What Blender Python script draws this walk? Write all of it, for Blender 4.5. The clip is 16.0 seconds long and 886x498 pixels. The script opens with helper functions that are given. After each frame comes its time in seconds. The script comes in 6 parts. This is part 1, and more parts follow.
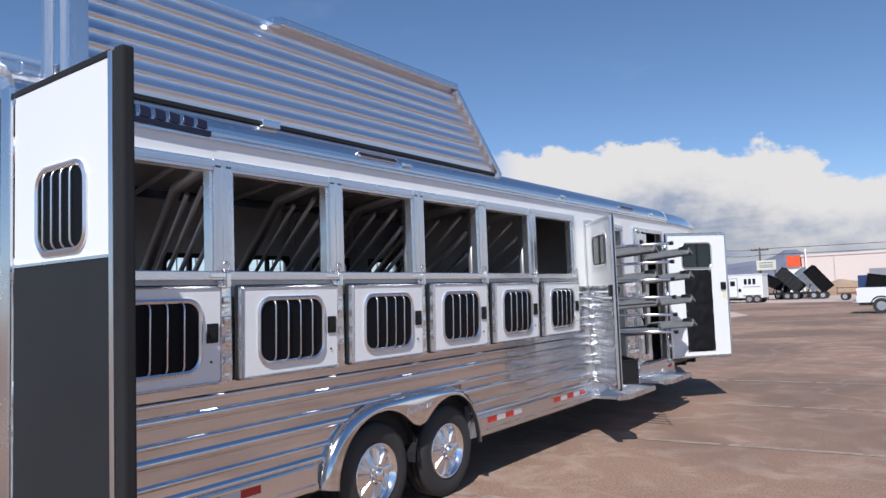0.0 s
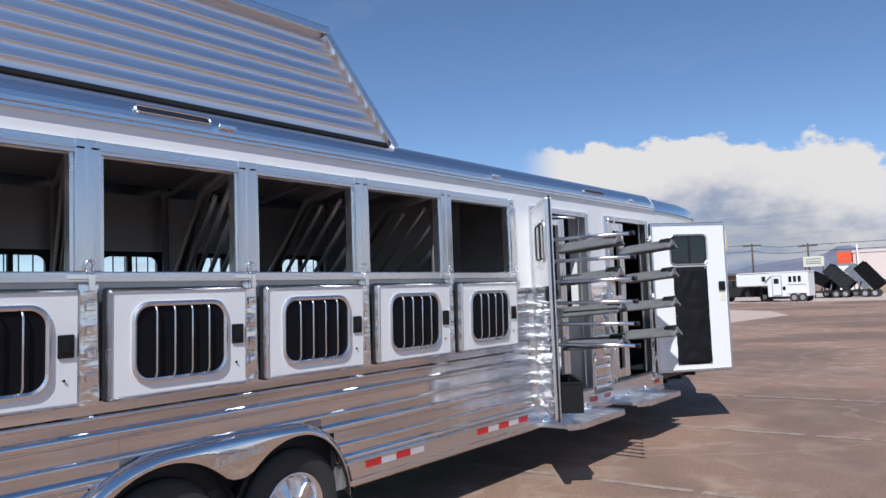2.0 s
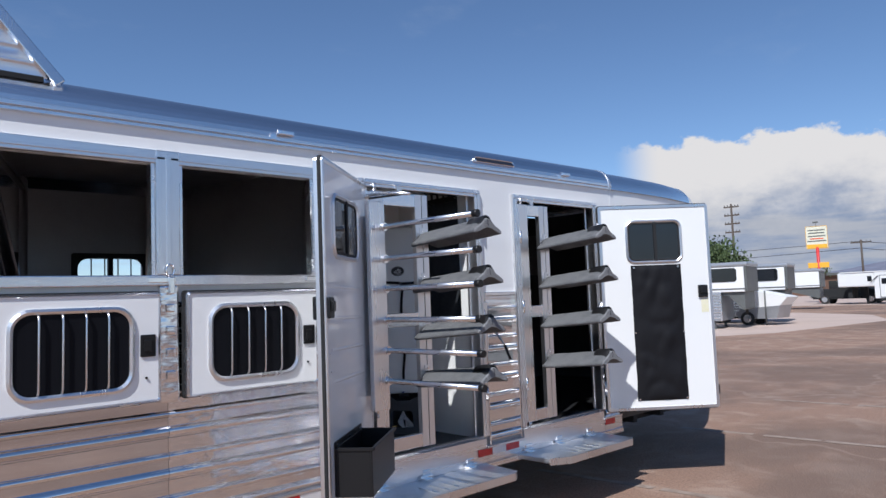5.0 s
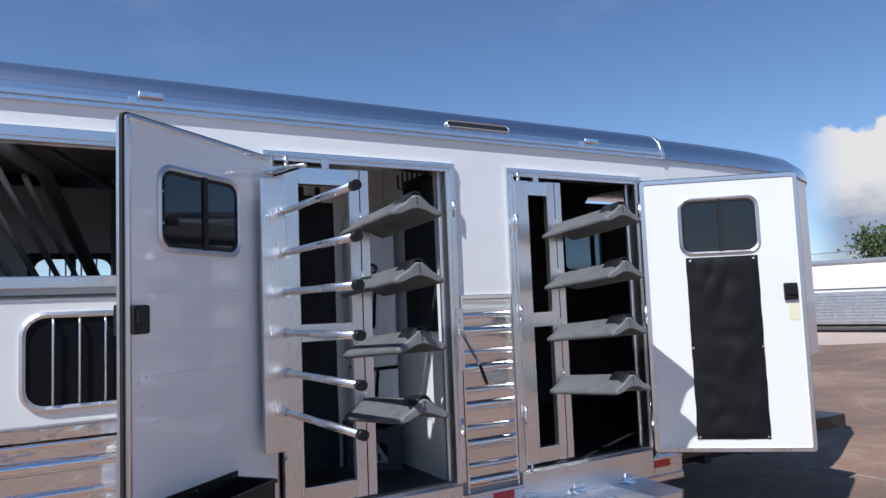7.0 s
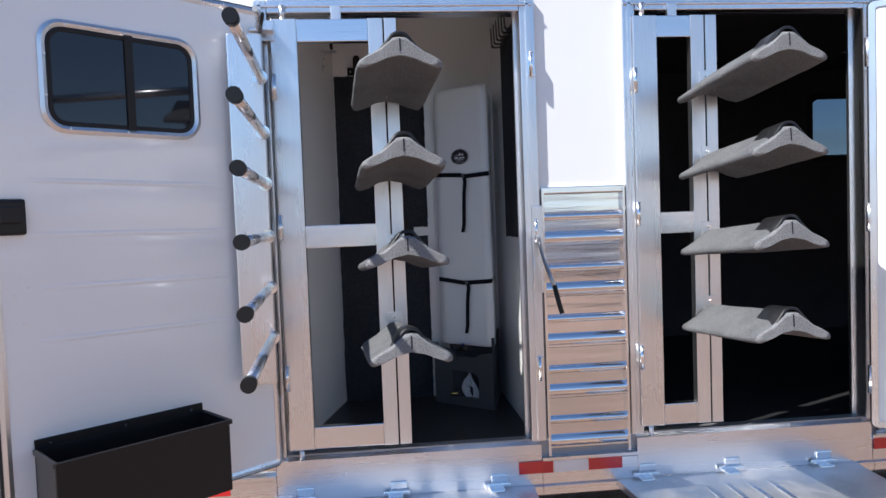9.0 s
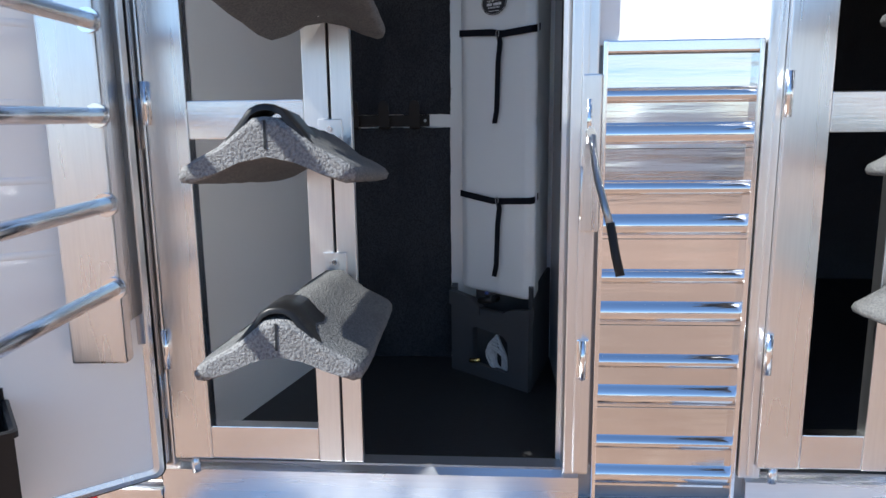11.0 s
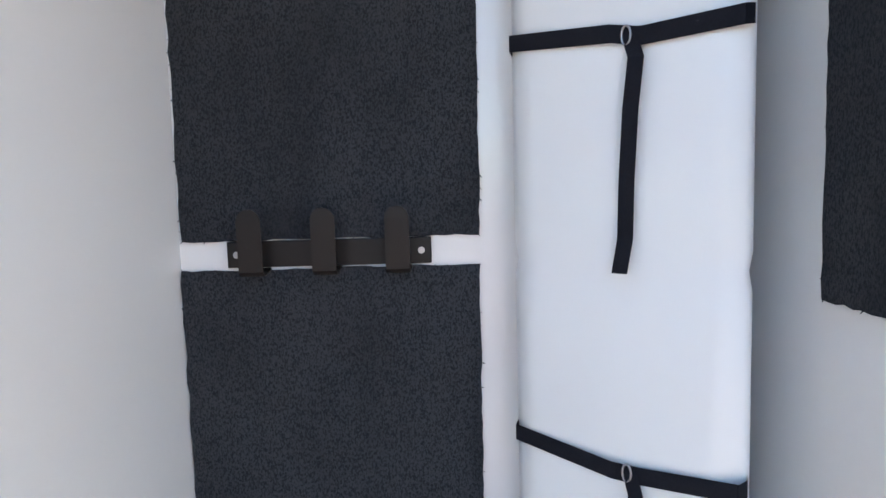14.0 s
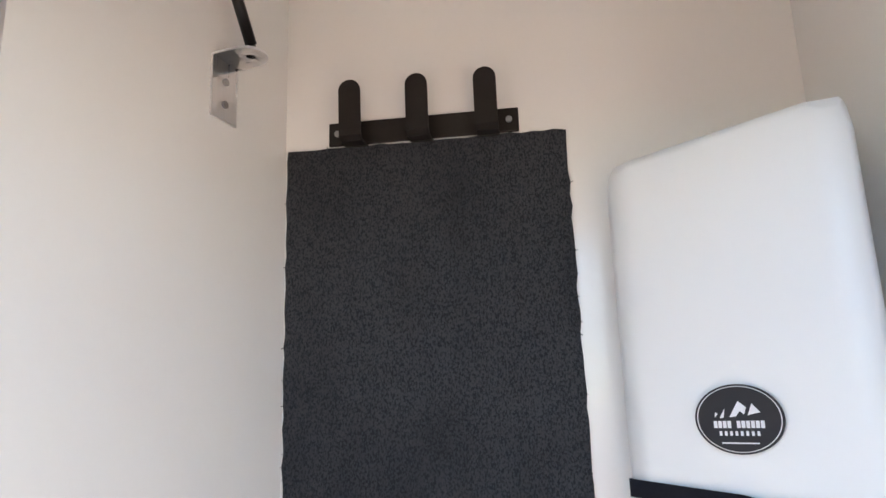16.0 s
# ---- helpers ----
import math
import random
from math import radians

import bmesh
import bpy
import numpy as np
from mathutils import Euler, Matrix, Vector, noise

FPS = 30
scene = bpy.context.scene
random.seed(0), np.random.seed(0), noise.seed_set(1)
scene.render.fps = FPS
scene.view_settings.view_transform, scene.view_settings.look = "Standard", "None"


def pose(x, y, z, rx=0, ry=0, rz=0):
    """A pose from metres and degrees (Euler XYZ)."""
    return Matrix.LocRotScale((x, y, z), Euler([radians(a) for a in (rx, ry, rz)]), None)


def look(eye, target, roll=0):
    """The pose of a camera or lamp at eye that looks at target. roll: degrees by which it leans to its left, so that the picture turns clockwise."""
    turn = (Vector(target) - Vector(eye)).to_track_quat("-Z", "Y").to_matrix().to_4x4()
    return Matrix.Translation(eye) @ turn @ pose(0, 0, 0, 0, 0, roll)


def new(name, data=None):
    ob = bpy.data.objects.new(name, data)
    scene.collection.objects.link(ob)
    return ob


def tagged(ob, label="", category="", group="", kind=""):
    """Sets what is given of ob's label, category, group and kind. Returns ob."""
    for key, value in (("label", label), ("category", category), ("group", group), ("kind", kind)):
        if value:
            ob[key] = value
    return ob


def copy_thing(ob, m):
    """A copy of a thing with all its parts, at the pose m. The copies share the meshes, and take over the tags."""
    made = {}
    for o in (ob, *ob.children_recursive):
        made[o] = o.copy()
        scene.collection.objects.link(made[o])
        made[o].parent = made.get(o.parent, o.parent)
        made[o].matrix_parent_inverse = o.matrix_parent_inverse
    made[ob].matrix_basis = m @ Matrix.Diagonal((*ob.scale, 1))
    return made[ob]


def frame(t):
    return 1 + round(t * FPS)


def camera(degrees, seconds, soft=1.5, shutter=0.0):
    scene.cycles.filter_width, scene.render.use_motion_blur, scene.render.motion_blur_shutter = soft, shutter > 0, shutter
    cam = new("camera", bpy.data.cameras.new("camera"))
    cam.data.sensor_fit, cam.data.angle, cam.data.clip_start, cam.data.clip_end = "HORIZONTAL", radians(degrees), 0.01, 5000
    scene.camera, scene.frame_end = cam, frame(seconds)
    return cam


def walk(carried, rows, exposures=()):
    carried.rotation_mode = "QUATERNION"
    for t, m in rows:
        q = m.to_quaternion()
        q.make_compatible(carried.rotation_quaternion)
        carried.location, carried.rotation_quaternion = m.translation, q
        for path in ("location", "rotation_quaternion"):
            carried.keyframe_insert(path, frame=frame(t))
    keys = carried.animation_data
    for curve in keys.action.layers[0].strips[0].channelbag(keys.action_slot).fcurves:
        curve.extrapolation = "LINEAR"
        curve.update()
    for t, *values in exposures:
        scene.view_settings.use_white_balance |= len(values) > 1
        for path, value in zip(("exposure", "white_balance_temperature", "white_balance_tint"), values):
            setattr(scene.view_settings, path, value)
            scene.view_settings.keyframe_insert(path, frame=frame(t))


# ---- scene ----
cam = camera(64.6, 16.0)
# the walk along the side: t, eye, target, roll
ROWS = [
    (0, (-0.04, 0.005, 1.648), (-1.226, 1.61, 1.781), -2.1),
    (0.5, (-0.063, 0.494, 1.642), (-1.291, 2.067, 1.775), -2.2),
    (1, (-0.031, 0.968, 1.662), (-1.284, 2.521, 1.793), -2.2),
    (1.5, (-0.028, 1.458, 1.667), (-1.297, 2.999, 1.793), -2.0),
    (2, (0.038, 1.955, 1.656), (-1.243, 3.486, 1.788), -2.2),
    (2.5, (0.049, 2.449, 1.651), (-1.24, 3.973, 1.78), -2.2),
    (3, (0.058, 2.937, 1.652), (-1.242, 4.451, 1.785), -2.3),
    (3.5, (0.107, 3.42, 1.665), (-1.21, 4.92, 1.797), -2.1),
    (4, (0.107, 3.876, 1.641), (-1.241, 5.347, 1.778), -2.2),
    (4.5, (0.127, 4.348, 1.634), (-1.276, 5.767, 1.774), -2.3),
    (5, (0.156, 4.85, 1.659), (-1.314, 6.199, 1.802), -2.2),
    (5.2, (0.144, 5.032, 1.644), (-1.348, 6.356, 1.788), -2.2),
    (7.5, (-0.107, 6.936, 1.651), (-1.933, 7.737, 1.809), -2.1),
    (8, (-0.257, 7.295, 1.625), (-2.163, 7.881, 1.777), -2.0),
    (8.2, (-0.38, 7.431, 1.618), (-2.306, 7.95, 1.759), -2.1),
    (8.5, (-0.46, 7.647, 1.625), (-2.418, 8.047, 1.707), -1.8),
    (9, (-0.68, 7.949, 1.589), (-2.669, 8.14, 1.5), -2.1),
    (9.2, (-0.78, 8.042, 1.58), (-2.769, 8.133, 1.393), -2.0),
]
# the later part of the walk: t, x, y, z and the pose's turns in degrees
LATER = [
    (11.5, -2.2088, 8.3911, 1.5214, 79.412, 0.55, 94.178),
    (12.0, -2.540, 8.377, 1.5085, 79.7, 1.15, 94.65),
    (12.5, -2.8230, 8.3272, 1.4904, 79.6, 1.535, 95.182),
    (13.0, -3.058, 8.2736, 1.4992, 80.1, 1.478, 94.4),
    (13.5, -3.2392, 8.2437, 1.5578, 81.259, 1.584, 92.5),
    (14.0, -3.3793, 8.1865, 1.6357, 84.151, 1.612, 90.289),
    (14.5, -3.456, 8.184, 1.6921, 89.047, 1.848, 92.75),
    (15.0, -3.4455, 8.177, 1.7600, 95.1, 1.718, 95.2),
    (15.5, -3.426, 8.177, 1.8534, 98.579, 1.929, 97.0),
    (16.0, -3.390, 8.179, 1.9215, 102.784, 1.889, 98.3),
]
EXPO = [(0.0, 0.2, 5900, 10), (5.0, 0.16, 5830, 10), (7.5, 0.28, 5800, 10), (8.5, 0.62, 5950, 10), (9.0, 0.85, 6120, 10), (11.5, 1.28, 6100, 5), (12.5, 1.8, 5900, 5), (13.2, 2.45, 6000, 5), (14.0, 2.95, 6520, 5), (15.0, 3.15, 6600, 5), (16.0, 3.25, 6850, 5)]
EARLY = [(t, look(eye, target, roll)) for t, eye, target, roll in ROWS]
walk(cam, EARLY + [(t, pose(x, y, z, rx, ry, rz)) for t, x, y, z, rx, ry, rz in LATER], EXPO)

# ---- world and sun ----
SUN = Vector((0.375, -0.78, 1.0)).normalized()          # towards the sun
sun_data = bpy.data.lights.new("sun", "SUN")
sun_data.energy, sun_data.angle, sun_data.color = 4.6, radians(0.55), (1.0, 0.945, 0.87)
sun_ob = new("sun", sun_data)
sun_ob.matrix_basis = look(SUN * 60, (0, 0, 0))
tagged(sun_ob, kind="structure")


class Nodes:
    """Small helper round a node tree."""

    def __init__(self, tree):
        self.tree = tree
        tree.nodes.clear()

    def add(self, kind, _at=None, **values):
        n = self.tree.nodes.new(kind)
        for key, value in values.items():
            if key in n.bl_rna.properties:
                setattr(n, key, value)
        return n

    def link(self, a, b):
        self.tree.links.new(a, b)

    def math(self, op, a, b=None, c=None, clamp=False):
        n = self.tree.nodes.new("ShaderNodeMath")
        n.operation, n.use_clamp = op, clamp
        for i, v in enumerate((a, b, c)):
            if v is None:
                continue
            if isinstance(v, (int, float)):
                n.inputs[i].default_value = v
            else:
                self.link(v, n.inputs[i])
        return n.outputs[0]

    def mix(self, fac, a, b, blend="MIX"):
        n = self.tree.nodes.new("ShaderNodeMix")
        n.data_type, n.blend_type = "RGBA", blend
        for i, v in ((0, fac), (6, a), (7, b)):
            if isinstance(v, (int, float)):
                n.inputs[i].default_value = v
            elif isinstance(v, tuple):
                n.inputs[i].default_value = (*v, 1)
            else:
                self.link(v, n.inputs[i])
        return n.outputs[2]

    def noise(self, vec, scale, detail=3.0, rough=0.55, distort=0.0):
        n = self.tree.nodes.new("ShaderNodeTexNoise")
        n.inputs["Scale"].default_value, n.inputs["Detail"].default_value = scale, detail
        n.inputs["Roughness"].default_value, n.inputs["Distortion"].default_value = rough, distort
        if vec is not None:
            self.link(vec, n.inputs["Vector"])
        return n.outputs["Fac"]

    def ramp(self, fac, lo, hi, a=0.0, b=1.0):
        n = self.tree.nodes.new("ShaderNodeMapRange")
        n.interpolation_type = "SMOOTHSTEP"
        self.link(fac, n.inputs[0])
        for i, v in enumerate((lo, hi, a, b)):
            if isinstance(v, (int, float)):
                n.inputs[i + 1].default_value = v
            else:
                self.link(v, n.inputs[i + 1])
        return n.outputs[0]

    def scaled(self, vec, s):
        n = self.tree.nodes.new("ShaderNodeVectorMath")
        n.operation = "MULTIPLY"
        self.link(vec, n.inputs[0])
        n.inputs[1].default_value = s
        return n.outputs[0]


def make_world():
    w = bpy.data.worlds.new("sky")
    w.use_nodes = True
    scene.world = w
    g = Nodes(w.node_tree)
    sky = g.add("ShaderNodeTexSky")
    sky.sky_type, sky.sun_disc = "NISHITA", False
    sky.sun_elevation = math.asin(SUN.z)
    sky.sun_rotation = math.atan2(SUN.x, SUN.y)
    sky.altitude, sky.air_density, sky.dust_density, sky.ozone_density = 1500, 1.0, 0.15, 3.0
    geo = g.add("ShaderNodeTexCoord").outputs["Generated"]
    xyz = g.add("ShaderNodeSeparateXYZ")
    g.link(geo, xyz.inputs[0])
    az = g.math("ARCTAN2", g.math("MULTIPLY", xyz.outputs[0], -1.0), xyz.outputs[1])
    el = g.math("ARCSINE", xyz.outputs[2])
    big = g.noise(g.scaled(geo, (1, 1, 1.6)), 5.0, 5, 0.6)
    puff = g.noise(g.scaled(geo, (1, 1, 1.5)), 17.0, 5, 0.62)
    # one towering cloud bank ahead, its top ragged, thin veils elsewhere
    bank = g.math("MULTIPLY", g.ramp(az, 0.585, 0.52), g.ramp(az, -1.6, -0.7))
    top = g.math("ADD", g.ramp(az, 0.02, 0.34, 0.125, 0.205), g.math("MULTIPLY", g.math("SUBTRACT", big, 0.5), 0.10))
    top = g.math("ADD", top, g.math("MULTIPLY", g.math("SUBTRACT", puff, 0.5), 0.085))
    inside = g.math("SUBTRACT", top, el)
    mask = g.math("MULTIPLY", g.ramp(inside, -0.001, 0.011), bank)
    streak = g.noise(g.scaled(geo, (1.0, 1.0, 7.0)), 4.0, 5, 0.6)
    low = g.math("MULTIPLY", g.ramp(el, 0.16, 0.02), g.ramp(streak, 0.38, 0.62))
    veil = g.math("MULTIPLY", g.ramp(g.noise(g.scaled(geo, (1.5, 1.0, 3.0)), 2.6, 6, 0.65), 0.60, 0.85), 0.12)
    shade = g.math("MULTIPLY", g.ramp(inside, 0.045, 0.125), g.ramp(g.math("ADD", puff, g.math("MULTIPLY", streak, 0.4)), 0.4, 0.85, 0.75, 1.0))
    cloud = g.mix(shade, (7.3, 6.75, 6.15), g.mix(g.ramp(streak, 0.40, 0.58), (2.25, 2.75, 3.75), (4.1, 4.1, 4.3)))
    col = g.mix(g.math("MULTIPLY", low, 0.75), sky.outputs[0], (4.3, 4.5, 4.8))
    col = g.mix(veil, col, (5.0, 5.2, 5.6))
    col = g.mix(mask, col, cloud)
    bg = g.add("ShaderNodeBackground")
    g.link(col, bg.inputs[0])
    bg.inputs[1].default_value = 0.098
    out = g.add("ShaderNodeOutputWorld")
    g.link(bg.outputs[0], out.inputs[0])


make_world()

# ---- materials ----
def material(name, base, rough=0.5, metal=0.0, grain=0.0, grain_scale=60.0, stain_or_streak=0.0, stain_or_streak_scale=2.5, dark=None, stretch=(1, 1, 1),
             bump=0.0, bump_scale=80.0, bump_dist=0.002, rough_var=0.0, per_object=0.0, coat=0.0, spec=0.5, transmission=0.0, alpha=1.0,
             emission=0.0, crisp=0.0, wave=0.0, wave_scale=3.0, wave_stretch=(1, 1, 1)):
    m = bpy.data.materials.new(name)
    m.use_nodes = True
    g = Nodes(m.node_tree)
    p = g.add("ShaderNodeBsdfPrincipled")
    out = g.add("ShaderNodeOutputMaterial")
    g.link(p.outputs[0], out.inputs[0])
    co = g.add("ShaderNodeTexCoord").outputs["Object"]
    st = g.scaled(co, stretch)
    col = None
    dark = dark or tuple(c * 0.55 for c in base)
    fine = g.noise(st, grain_scale, 4, 0.6)
    broad = g.noise(st, stain_or_streak_scale, 5, 0.62, 0.4)
    col = g.mix(g.math("MULTIPLY", g.ramp(fine, 0.3 + crisp, 0.75 - crisp), grain), base, dark)
    col = g.mix(g.math("MULTIPLY", g.ramp(broad, 0.42, 0.72), stain_or_streak), col, dark)
    if per_object:
        info = g.add("ShaderNodeObjectInfo")
        hsv = g.add("ShaderNodeHueSaturation")
        g.link(g.math("ADD", g.math("MULTIPLY", info.outputs["Random"], per_object), 1 - per_object / 2), hsv.inputs["Value"])
        g.link(col, hsv.inputs["Color"])
        col = hsv.outputs[0]
    g.link(col, p.inputs["Base Color"])
    p.inputs["Metallic"].default_value = metal
    r = g.math("ADD", rough - rough_var / 2, g.math("MULTIPLY", g.ramp(broad, 0.3, 0.7), rough_var), clamp=True)
    g.link(r, p.inputs["Roughness"])
    p.inputs["Specular IOR Level"].default_value = spec
    p.inputs["Coat Weight"].default_value = coat
    p.inputs["Coat Roughness"].default_value = 0.06
    p.inputs["Transmission Weight"].default_value = transmission
    if emission:
        p.inputs["Emission Color"].default_value = (*base, 1)
        p.inputs["Emission Strength"].default_value = emission
    height = None
    if bump:
        height = g.math("MULTIPLY", g.noise(st, bump_scale, 3, 0.6), bump)
    if wave:
        w = g.math("MULTIPLY", g.noise(g.scaled(co, wave_stretch), wave_scale, 2, 0.4), wave)
        height = w if height is None else g.math("ADD", height, w)
    if height is not None:
        b = g.add("ShaderNodeBump")
        b.inputs["Strength"].default_value = 1.0
        b.inputs["Distance"].default_value = bump_dist
        g.link(height, b.inputs["Height"])
        g.link(b.outputs[0], p.inputs["Normal"])
    return m


WHITE = material("white_paint", (0.82, 0.82, 0.815), 0.28, 0, 0.03, 200, 0.05, 1.5, (0.66, 0.66, 0.64), wave=0.6, wave_scale=1.6, bump_dist=0.004, coat=0.4)
WHITE_IN = material("white_lining", (0.77, 0.77, 0.755), 0.15, 0, 0.04, 150, 0.06, 1.2, (0.62, 0.61, 0.58), wave=0.5, wave_scale=2.2, bump_dist=0.004)
ALU = material("brushed_aluminium", (0.80, 0.80, 0.81), 0.30, 1.0, 0.25, 140, 0.15, 3, (0.62, 0.62, 0.64), (1, 1, 0.06), 0.35, 160, 0.001, 0.14)
ALU_H = material("brushed_aluminium_rail", (0.80, 0.80, 0.82), 0.24, 1.0, 0.25, 140, 0.12, 3, (0.62, 0.62, 0.64), (1, 0.05, 1), 0.3, 160, 0.001, 0.12)
# Stretched darker streaks in the colour stand in for smeared reflections and wear.
POLISHED = material("polished_aluminium", (0.82, 0.82, 0.83), 0.10, 1.0, 0.05, 90, 0.75, 3.2, (0.46, 0.45, 0.46), (1, 0.09, 1.6), 0.10, 60, 0.002, 0.08, 0.06,
                    wave=2.0, wave_scale=2.4, wave_stretch=(1, 0.22, 3.0))
WAVY = material("wavy_polished_aluminium", (0.86, 0.86, 0.87), 0.13, 1.0, 0.05, 90, 0.15, 2.0, (0.70, 0.70, 0.71), (1, 0.3, 1), 0.2, 40, 0.006, 0.08, 0.06,
                wave=1.6, wave_scale=6.5, wave_stretch=(1, 1.0, 1.6))
TREAD = material("step_aluminium", (0.86, 0.86, 0.86), 0.46, 1.0, 0.2, 60, 0.3, 5, (0.6, 0.6, 0.62), (1, 1, 1), 0.3, 90, 0.002, 0.2)
CORR = material("corrugated_aluminium", (0.80, 0.84, 0.90), 0.36, 1.0, 0.15, 120, 0.2, 1.5, (0.6, 0.61, 0.64), (1, 0.05, 1), 0.2, 120, 0.001, 0.12)
RUBBER = material("black_rubber", (0.022, 0.022, 0.023), 0.62, 0, 0.3, 120, 0.25, 4, (0.012, 0.012, 0.012), bump=0.3, bump_scale=200, bump_dist=0.001, spec=0.25)
KICK = material("dark_rubber_lining", (0.026, 0.028, 0.031), 0.6, 0, 0.3, 90, 0.3, 2, (0.018, 0.019, 0.021), bump=0.3, bump_scale=160, bump_dist=0.001, spec=0.15)
PLASTIC = material("black_plastic", (0.012, 0.012, 0.013), 0.36, 0, 0.2, 120, 0.1, 3, spec=0.3)
TANK = material("white_polyethylene", (0.735, 0.76, 0.765), 0.33, 0, 0.03, 30, 0.08, 2.2, (0.70, 0.71, 0.74), wave=0.7, wave_scale=5, bump_dist=0.004)
BASEP = material("dark_grey_moulded_plastic", (0.05, 0.052, 0.058), 0.5, 0, 0.2, 200, 0.2, 5, bump=0.3, bump_scale=260, bump_dist=0.001)
CARPET = material("charcoal_carpet", (0.050, 0.054, 0.061), 0.95, 0, 0.9, 380, 0.6, 3.5, (0.015, 0.0165, 0.020), stretch=(1, 1, 0.6), bump=0.8, bump_scale=300, bump_dist=0.005, crisp=0.105, spec=0.1)
PAD = material("grey_marine_carpet", (0.185, 0.187, 0.19), 0.95, 0, 0.85, 210, 0.4, 8, (0.075, 0.077, 0.082), bump=1.0, bump_scale=210, bump_dist=0.006, spec=0.1)
PAD_END = material("cut_loop_carpet", (0.30, 0.30, 0.305), 0.95, 0, 0.75, 230, 0.25, 9, (0.10, 0.101, 0.105), bump=1.0, bump_scale=230, bump_dist=0.007, crisp=0.05, spec=0.08)
STRAP = material("black_webbing", (0.012, 0.013, 0.018), 0.8, 0, 0.4, 300, 0.1, 8, bump=0.5, bump_scale=400, bump_dist=0.001, spec=0.1)
BRONZE = material("dark_powder_coat", (0.018, 0.015, 0.0135), 0.42, 0, 0.3, 300, 0.1, 8, bump=0.2, bump_scale=500, bump_dist=0.001, spec=0.2)
GLASS = material("dark_tinted_glass", (0.012, 0.014, 0.017), 0.05, 0, 0.0, 50, 0.2, 2, (0.008, 0.01, 0.012), spec=0.6)
SCREEN = material("dark_mesh_screen", (0.006, 0.0065, 0.009), 0.55, 0, 0.4, 40, 0.4, 6, (0.004, 0.004, 0.006), stretch=(1, 1, 0.05), spec=0.12)
RED = material("red_reflector", (0.55, 0.018, 0.02), 0.25, 0, 0.15, 300, 0.1, 6, coat=0.6)
SILVER_TAPE = material("silver_reflector", (0.72, 0.72, 0.74), 0.3, 0.3, 0.15, 300, 0.1, 6, coat=0.6)
TYRE = material("tyre_rubber", (0.025, 0.025, 0.026), 0.7, 0, 0.3, 100, 0.4, 5, (0.04, 0.037, 0.034), bump=0.3, bump_scale=150, bump_dist=0.002)
STEELROD = material("worn_steel_rod", (0.42, 0.42, 0.43), 0.35, 1.0, 0.3, 120, 0.3, 6)
CHROME = material("chrome", (0.88, 0.88, 0.89), 0.15, 1.0, 0.0, 60, 0.1, 6)
FLOORM = material("black_rubber_floor", (0.018, 0.018, 0.02), 0.42, 0, 0.3, 60, 0.4, 3, (0.03, 0.03, 0.03), bump=0.3, bump_scale=90, bump_dist=0.002)
DARK_IN = material("dark_compartment_carpet", (0.068, 0.069, 0.077), 0.9, 0, 0.5, 150, 0.3, 4, bump=0.7, bump_scale=200, bump_dist=0.004, spec=0.1)
STALL = material("stall_aluminium_lining", (0.34, 0.34, 0.35), 0.42, 0.6, 0.2, 60, 0.4, 2, (0.25, 0.25, 0.26))


def ground_material():
    m = bpy.data.materials.new("worn_asphalt")
    m.use_nodes = True
    g = Nodes(m.node_tree)
    p = g.add("ShaderNodeBsdfPrincipled")
    out = g.add("ShaderNodeOutputMaterial")
    g.link(p.outputs[0], out.inputs[0])
    co = g.add("ShaderNodeTexCoord").outputs["Object"]
    fine = g.noise(co, 46, 4, 0.7)
    mid = g.noise(co, 1.7, 6, 0.65, 0.6)
    broad = g.noise(co, 0.16, 5, 0.6, 0.5)
    col = g.mix(g.ramp(fine, 0.35, 0.7), (0.335, 0.208, 0.145), (0.186, 0.112, 0.078))
    col = g.mix(g.math("MULTIPLY", g.ramp(mid, 0.46, 0.66), 0.85), col, (0.37, 0.26, 0.195))
    col = g.mix(g.math("MULTIPLY", g.ramp(broad, 0.42, 0.60), 0.7), col, (0.128, 0.086, 0.066))
    stone = g.add("ShaderNodeTexVoronoi")
    stone.inputs["Scale"].default_value = 55
    g.link(co, stone.inputs["Vector"])
    col = g.mix(g.math("MULTIPLY", g.ramp(stone.outputs["Distance"], 0.22, 0.05), 0.35), col, (0.34, 0.28, 0.23))
    crack = g.add("ShaderNodeTexVoronoi")
    crack.feature = "DISTANCE_TO_EDGE"
    crack.inputs["Scale"].default_value = 0.28
    bent = g.add("ShaderNodeVectorMath")
    bent.operation = "ADD"
    wob = g.add("ShaderNodeTexNoise")
    wob.inputs["Scale"].default_value = 1.3
    g.link(co, wob.inputs["Vector"])
    g.link(co, bent.inputs[0])
    g.link(wob.outputs["Color"], bent.inputs[1])
    g.link(bent.outputs[0], crack.inputs["Vector"])
    line = g.ramp(crack.outputs["Distance"], 0.014, 0.004)
    col = g.mix(g.math("MULTIPLY", line, 0.28), col, (0.36, 0.27, 0.21))
    g.link(col, p.inputs["Base Color"])
    p.inputs["Roughness"].default_value = 0.9
    b = g.add("ShaderNodeBump")
    b.inputs["Distance"].default_value = 0.008
    g.link(g.math("ADD", fine, g.math("MULTIPLY", stone.outputs["Distance"], 0.8)), b.inputs["Height"])
    g.link(b.outputs[0], p.inputs["Normal"])
    return m


